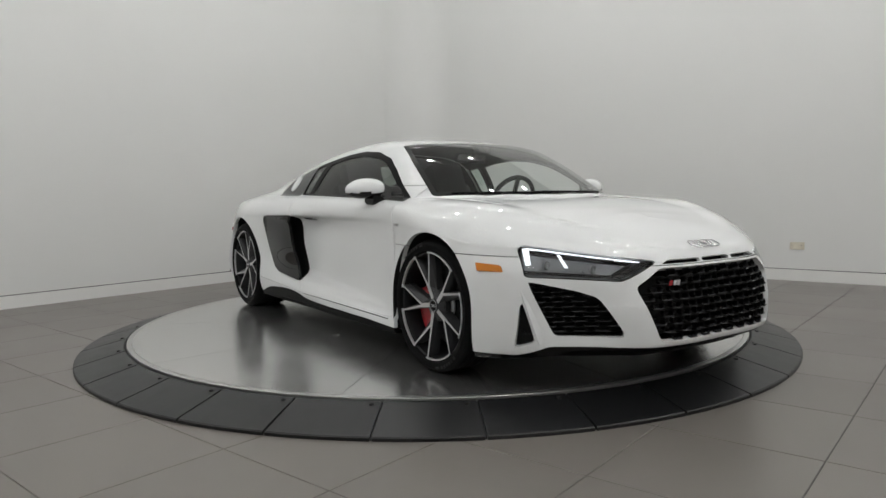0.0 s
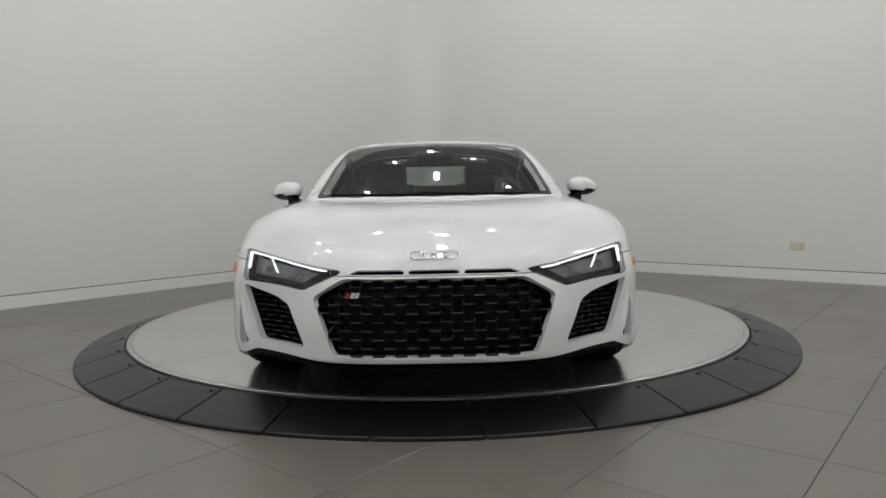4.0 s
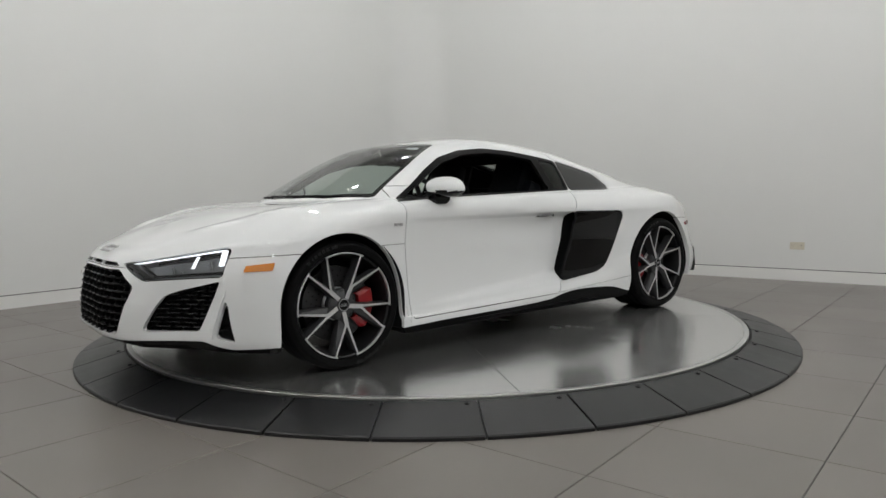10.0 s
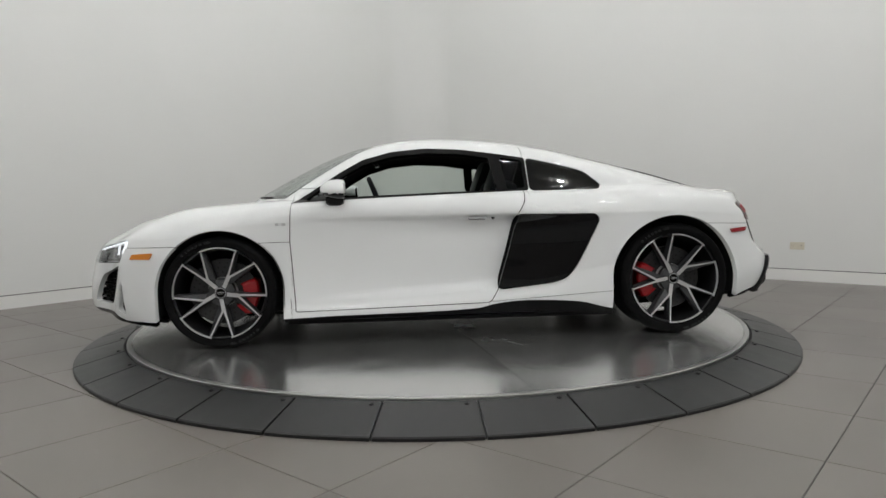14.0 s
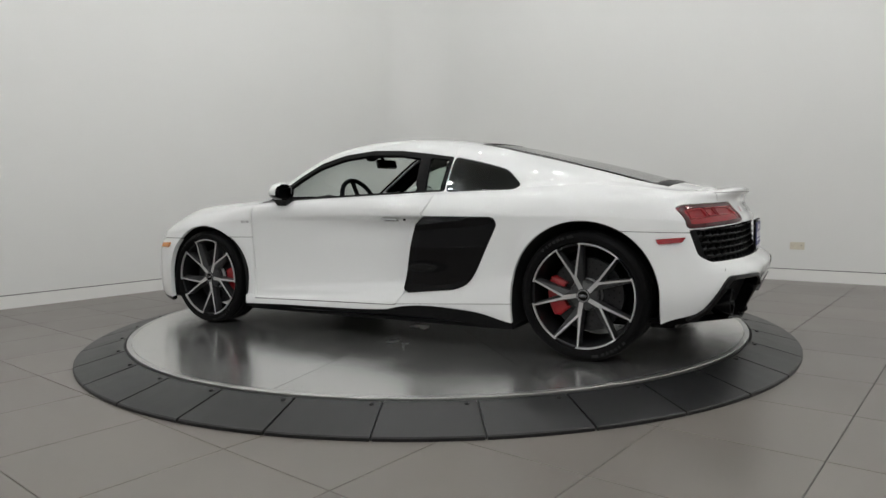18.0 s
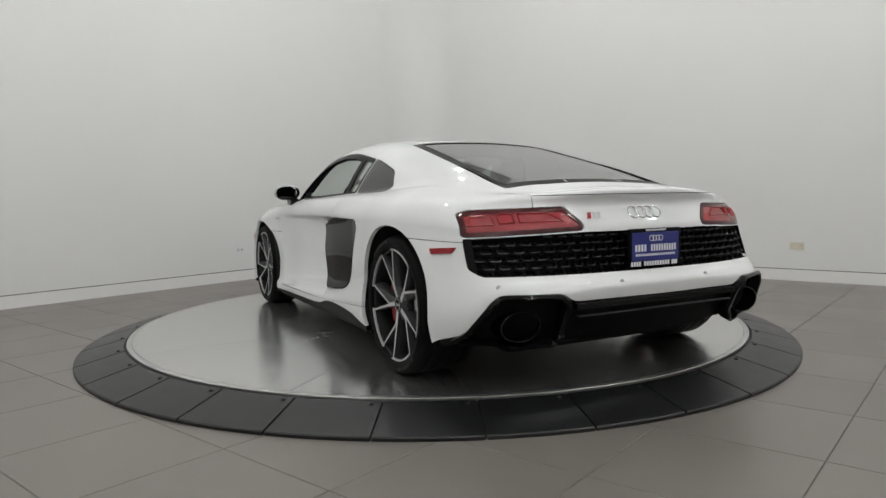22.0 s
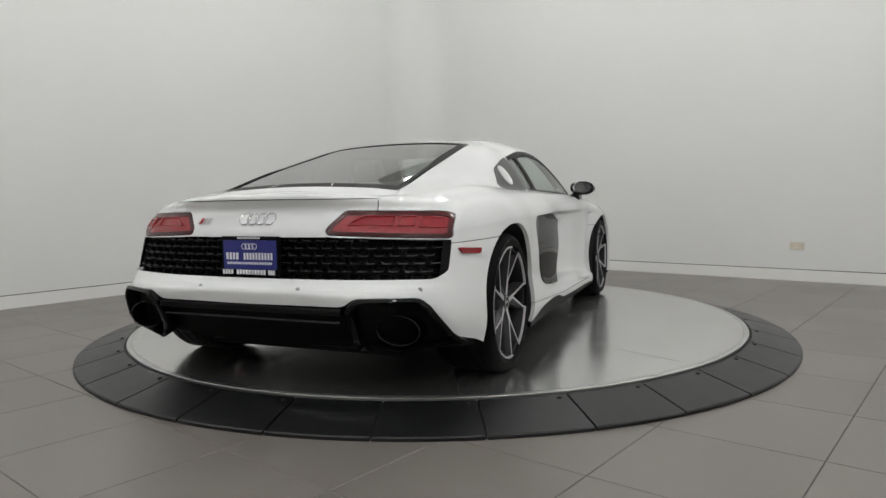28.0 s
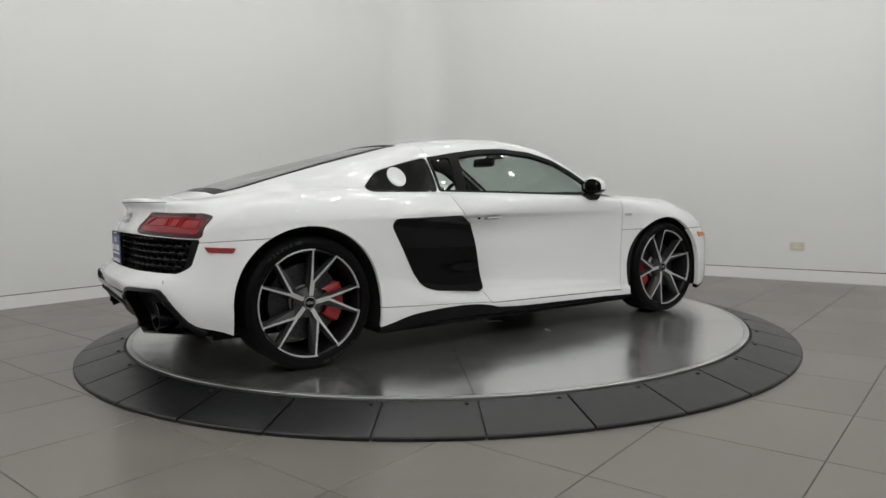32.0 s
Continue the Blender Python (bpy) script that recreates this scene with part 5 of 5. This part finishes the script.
    add_box(bm, (.85, 1.0, .03), (-1.08, 0, .845), Matrix.Rotation(radians(-6), 4, "Y"), bevel=.01)
    add_box(bm, (.55, .42, .09), (-1.05, 0, .865), Matrix.Rotation(radians(-6), 4, "Y"), bevel=.03)
    part("engine_cover", bm, M_MATTE, CAR, "dark engine bay cover under the rear screen")
    wz = lambda x, y: float(cabin(np.array([x]), np.array([y]))[0])
    for y in (-.165, .165):
        bm = bmesh.new()
        add_box(bm, (.055, .010, .006), (-1.638, y, wz(-1.638, y)), Matrix.Rotation(radians(-17), 4, "Y") @ Matrix.Rotation(radians(math.copysign(20, -y)), 4, "Z"), bevel=.001)
        part("vent_divider", bm, M_PAINT, CAR, "white divider between the screen vents")
    bm = bmesh.new()
    tube(bm, [(-.575 - .06 * y * y, y, wz(-.575 - .06 * y * y, y) - .008) for y in np.linspace(-.27, .27, 9)], .005, 6)
    part("brake_light", bm, M_REDLENS, CAR, "thin red third brake light", True)
    for s in (1, -1):
        bm = bmesh.new()
        rows = []
        for k in range(9):
            t = k / 8
            x, y = -1.09 - .56 * t, .492 + .016 * t
            h = .005 * min(1, 4 * t)
            rows.append([bm.verts.new(p) for p in ((x, s * (y + .008), wz(x, y + .008) - .006), (x, s * (y + .006), wz(x, y + .006) + h), (x, s * (y - .008), wz(x, y - .008) + h), (x, s * (y - .014), wz(x, y - .014) - .006))])
        for ra, rb in zip(rows, rows[1:]):
            for k in range(4):
                bm.faces.new((ra[k], ra[(k + 1) % 4], rb[(k + 1) % 4], rb[k]))
        bm.faces.new(rows[0])
        bm.faces.new(rows[-1][::-1])
        bmesh.ops.recalc_face_normals(bm, faces=bm.faces)
        part("screen_rail", bm, M_SEAL, CAR, "black raised edge beside the rear screen")


def build_mirrors():
    for s in (1, -1):
        bm = bmesh.new()
        nu, nv = 28, 18
        grid = []
        for j in range(nv + 1):
            th = math.pi * j / nv
            row = []
            for i in range(nu):
                a = 2 * math.pi * i / nu
                cx, cy, cz = math.cos(a) * math.sin(th), math.cos(th), math.sin(a) * math.sin(th)
                f = lambda v, p: math.copysign(abs(v) ** p, v)
                lx, ly, lz = f(cx, .95), f(cy, .85), f(cz, .88)
                x = .645 + (.098 if lx > 0 else .055) * lx * (1 - .18 * ly) - .03 * ly
                y = .908 + .098 * ly
                z = .888 + (.060 if lz > 0 else .054) * lz * (1 - .28 * max(ly, 0) ** 2) - .006 * ly
                row.append(Vector((x, s * y, z)))
            grid.append(row)
        cap, low = bmesh.new(), bmesh.new()
        for bmx, keep in ((cap, lambda z: z > .868), (low, lambda z: z <= .868)):
            vm = {}

            def vert(p):
                key = tuple(round(c, 5) for c in p)
                if key not in vm:
                    vm[key] = bmx.verts.new(p)
                return vm[key]

            for j in range(nv):
                for i in range(nu):
                    q = [grid[j][i], grid[j][(i + 1) % nu], grid[j + 1][(i + 1) % nu], grid[j + 1][i]]
                    c = sum(q, Vector()) / 4
                    if keep(c.z) and c.x > .612:
                        ids = []
                        for p in q:
                            v = vert(p)
                            if v not in ids:
                                ids.append(v)
                        if len(ids) > 2:
                            try:
                                bmx.faces.new(ids)
                            except ValueError:
                                pass
            bmesh.ops.recalc_face_normals(bmx, faces=bmx.faces)
        mirror = part("door_mirror", cap, M_PAINT, CAR, "door mirror with white cap and black base", True)
        part("lower_shell", low, M_GLOSS, mirror, "gloss black lower shell", True)
        bm = bmesh.new()
        ring = [(.616, s * (.908 + 0.084 * math.copysign(abs(math.cos(a * .2618)) ** .8, math.cos(a * .2618))), .888 + .047 * math.copysign(abs(math.sin(a * .2618)) ** .8, math.sin(a * .2618))) for a in range(24)]
        prism(bm, ring, (.012, 0, 0))
        part("housing", bm, M_GLOSS, mirror, "black mirror housing")
        bm = bmesh.new()
        prism(bm, [(.6135, p[1] * .84 + s * .908 * .16, p[2] * .78 + .888 * .22) for p in ring], (.002, 0, 0))
        part("mirror_glass", bm, M_MIRROR, mirror, "mirror glass")
        bm = bmesh.new()
        rows = []
        for k in range(6):
            t = k / 5
            y, z = .79 + .10 * t, .790 + .055 * t
            w, h = .060 - .010 * t, .030 + .012 * t
            rows.append([bm.verts.new((.672 + w * cx, s * y, z + h * cz)) for cx, cz in ((-1, -.6), (-.6, -1), (.6, -1), (1, -.6), (1, .6), (.6, 1), (-.6, 1), (-1, .6))])
        for ra, rb in zip(rows, rows[1:]):
            for k in range(8):
                bm.faces.new((ra[k], ra[(k + 1) % 8], rb[(k + 1) % 8], rb[k]))
        bm.faces.new(rows[0])
        bm.faces.new(rows[-1][::-1])
        bmesh.ops.recalc_face_normals(bm, faces=bm.faces)
        part("mirror_foot", bm, M_GLOSS, mirror, "black mirror foot on the door", True)


def flank_point(x, z, s, out=0.0, names=("door", "rear_quarter", "front_fender", "lower_wing", "front_bumper", "rear_bumper")):
    best = None
    for nm in names:
        V, N, F = PARTS[nm]
        d = (V[:, 0] - x) ** 2 + (V[:, 2] - z) ** 2 + np.where(V[:, 1] < .45, 9, 0)
        i = int(np.argmin(d))
        if best is None or d[i] < best[0]:
            best = (d[i], V[i], N[i])
    _, v, n = best
    y = v[1] - (n[0] * (x - v[0]) + n[2] * (z - v[2])) / n[1]
    return Vector((x + n[0] * out, s * (y + n[1] * out), z + n[2] * out))


def build_small():
    for s in (1, -1):
        for nm, poly, m, lab in (("side_marker", [(1.803, .543), (1.682, .551), (1.698, .516), (1.818, .516)], M_ORANGE, "amber side marker lens"),
                                 ("rear_marker", [(-1.670, .616), (-1.799, .625), (-1.784, .600), (-1.683, .593)], M_REDLENS, "red side marker lens")):
            bm = bmesh.new()
            top = [flank_point(x, z, s, .008) for x, z in rounded(poly, .006, 2)]
            low = [flank_point(x, z, s, -.004) for x, z in rounded(poly, .006, 2)]
            a, b = [bm.verts.new(p) for p in top], [bm.verts.new(p) for p in low]
            bm.faces.new(a)
            for i in range(len(a)):
                bm.faces.new((a[i], b[i], b[(i + 1) % len(a)], a[(i + 1) % len(a)]))
            bmesh.ops.recalc_face_normals(bm, faces=bm.faces)
            part(nm, bm, m, CAR, lab)
        # door handle: a slim lip over a shallow recess, and the lock
        bm = bmesh.new()
        prism(bm, [flank_point(x, z, s, .004) for x, z in ((-.095, .722), (-.205, .722), (-.198, .708), (-.105, .708))], (0, s * -.006, 0))
        bmesh.ops.recalc_face_normals(bm, faces=bm.faces)
        handle = part("door_handle", bm, M_DISC, CAR, "slim grey flush door handle")
        bm = bmesh.new()
        prism(bm, [flank_point(x, z, s, .006) for x, z in ((-.098, .727), (-.205, .727), (-.204, .721), (-.099, .721))], (0, s * -.006, 0))
        bmesh.ops.recalc_face_normals(bm, faces=bm.faces)
        part("handle_lip", bm, M_CHROME, handle, "bright handle lip")
        bm = bmesh.new()
        c = flank_point(-.245, .714, s, .001)
        lathe(bm, [(0, .002), (.008, .002), (.010, 0)], 14, m=Matrix.Translation(c) @ Matrix.Rotation(0 if s > 0 else math.pi, 4, "X"))
        part("door_lock", bm, M_MATTE, CAR)
        # small silver badge blocks on the wing, their lettering left plain
        for x0, x1 in ((1.010, .990), (.984, .980), (.974, .952)) if s > 0 else ((.952, .974), (.980, .984), (.990, 1.010)):
            bm = bmesh.new()
            prism(bm, [flank_point(x0, .705, s, .003), flank_point(x1, .705, s, .003), flank_point(x1, .690, s, .003), flank_point(x0, .690, s, .003)], (0, s * -.003, 0))
            bmesh.ops.recalc_face_normals(bm, faces=bm.faces)
            part("wing_badge", bm, M_SILVER, CAR, "small silver wing badge block")
    # round fuel flap in the quarter window, on one side only
    bm = bmesh.new()
    ring = [(-.715 + .054 * math.cos(a * .2244), .953 + .054 * math.sin(a * .2244)) for a in range(28)]
    top = [bm.verts.new(flank_point(x, z, -1, .004, ("quarter_window",))) for x, z in ring]
    low = [bm.verts.new(flank_point(x, z, -1, -.006, ("quarter_window",))) for x, z in ring]
    bm.faces.new(top)
    for i in range(28):
        bm.faces.new((top[i], low[i], low[(i + 1) % 28], top[(i + 1) % 28]))
    bmesh.ops.recalc_face_normals(bm, faces=bm.faces)
    part("fuel_flap", bm, M_PAINT, CAR, "round white fuel flap")
    at_h, at_t = surface("hood"), surface("trunk_lid")

    def on_hood(y, z, out):
        return at_h(y, z, out)

    rings(on_hood, 0.0, .603, .030, "front_emblem")
    rings(at_t, 0.0, .752, .029, "rear_emblem")
    # shadow line of the lip's undercut, laid on as a thin black tube
    bm = bmesh.new()
    tube(bm, [at_t(y, .8335 + .003 * (1 - (y / .54) ** 2), .0005) for y in np.linspace(-.537, .537, 41)], .0018, 6)
    part("spoiler_shadow", bm, M_DARK, CAR, "thin dark line drawn as the shadow under the spoiler lip")
    at_g = surface("grille")
    badge(at_g, -.345, .452, 1, "grille_badge")
    badge(at_t, .325, .730, -1, "tail_badge", .75)
    # parking sensors
    at_b = surface("rear_bumper")
    for y, z in ((.23, .468), (-.27, .468), (.76, .468), (-.76, .468)):
        bm = bmesh.new()
        lathe(bm, [(0, .003), (.009, .003), (.011, 0)], 14, m=Matrix.Translation(at_b(y, z, .0)) @ Matrix.Rotation(radians(90), 4, "Z"))
        part("parking_sensor", bm, M_SILVER, CAR)
    # wipers and paper sticker on the windscreen
    wz = lambda x, y: float(cabin(np.array([x]), np.array([y]))[0])
    for y0, y1 in ((.50, -.10), (-.05, -.58)):
        bm = bmesh.new()
        pts = []
        for k in range(7):
            y = y0 + (y1 - y0) * k / 6
            x = 1.236 - .60 * y * y - .01 * k / 6
            pts.append((x, y, wz(x, y) + .002))
        tube(bm, pts, .005, 6)
        part("wiper", bm, M_MATTE, CAR, "black wiper blade")
    bm = bmesh.new()
    q = [(.545, .40), (.525, .49), (.553, .497), (.573, .41)]
    prism(bm, [(x, y, wz(x, y) - .003) for x, y in q], (0, 0, -.001))
    part("sticker", bm, M_WHITE, CAR, "white paper sticker inside the windscreen")


build_front()
build_fins()
build_rear()
build_wheels()
build_wells()
build_glass()
build_cabin()
build_mirrors()
build_small()

build_tiles()


def motions():
    rows = []
    for i in range(65):
        t = i * 0.5
        rows.append((t, Matrix.Rotation(radians(turn(t)), 4, "Z")))
    walk(TURNTABLE, rows)
    off = Matrix.Translation((CAR_X, CAR_Y, 0))
    walk(CAR, [(t, m @ off) for t, m in rows])


motions()
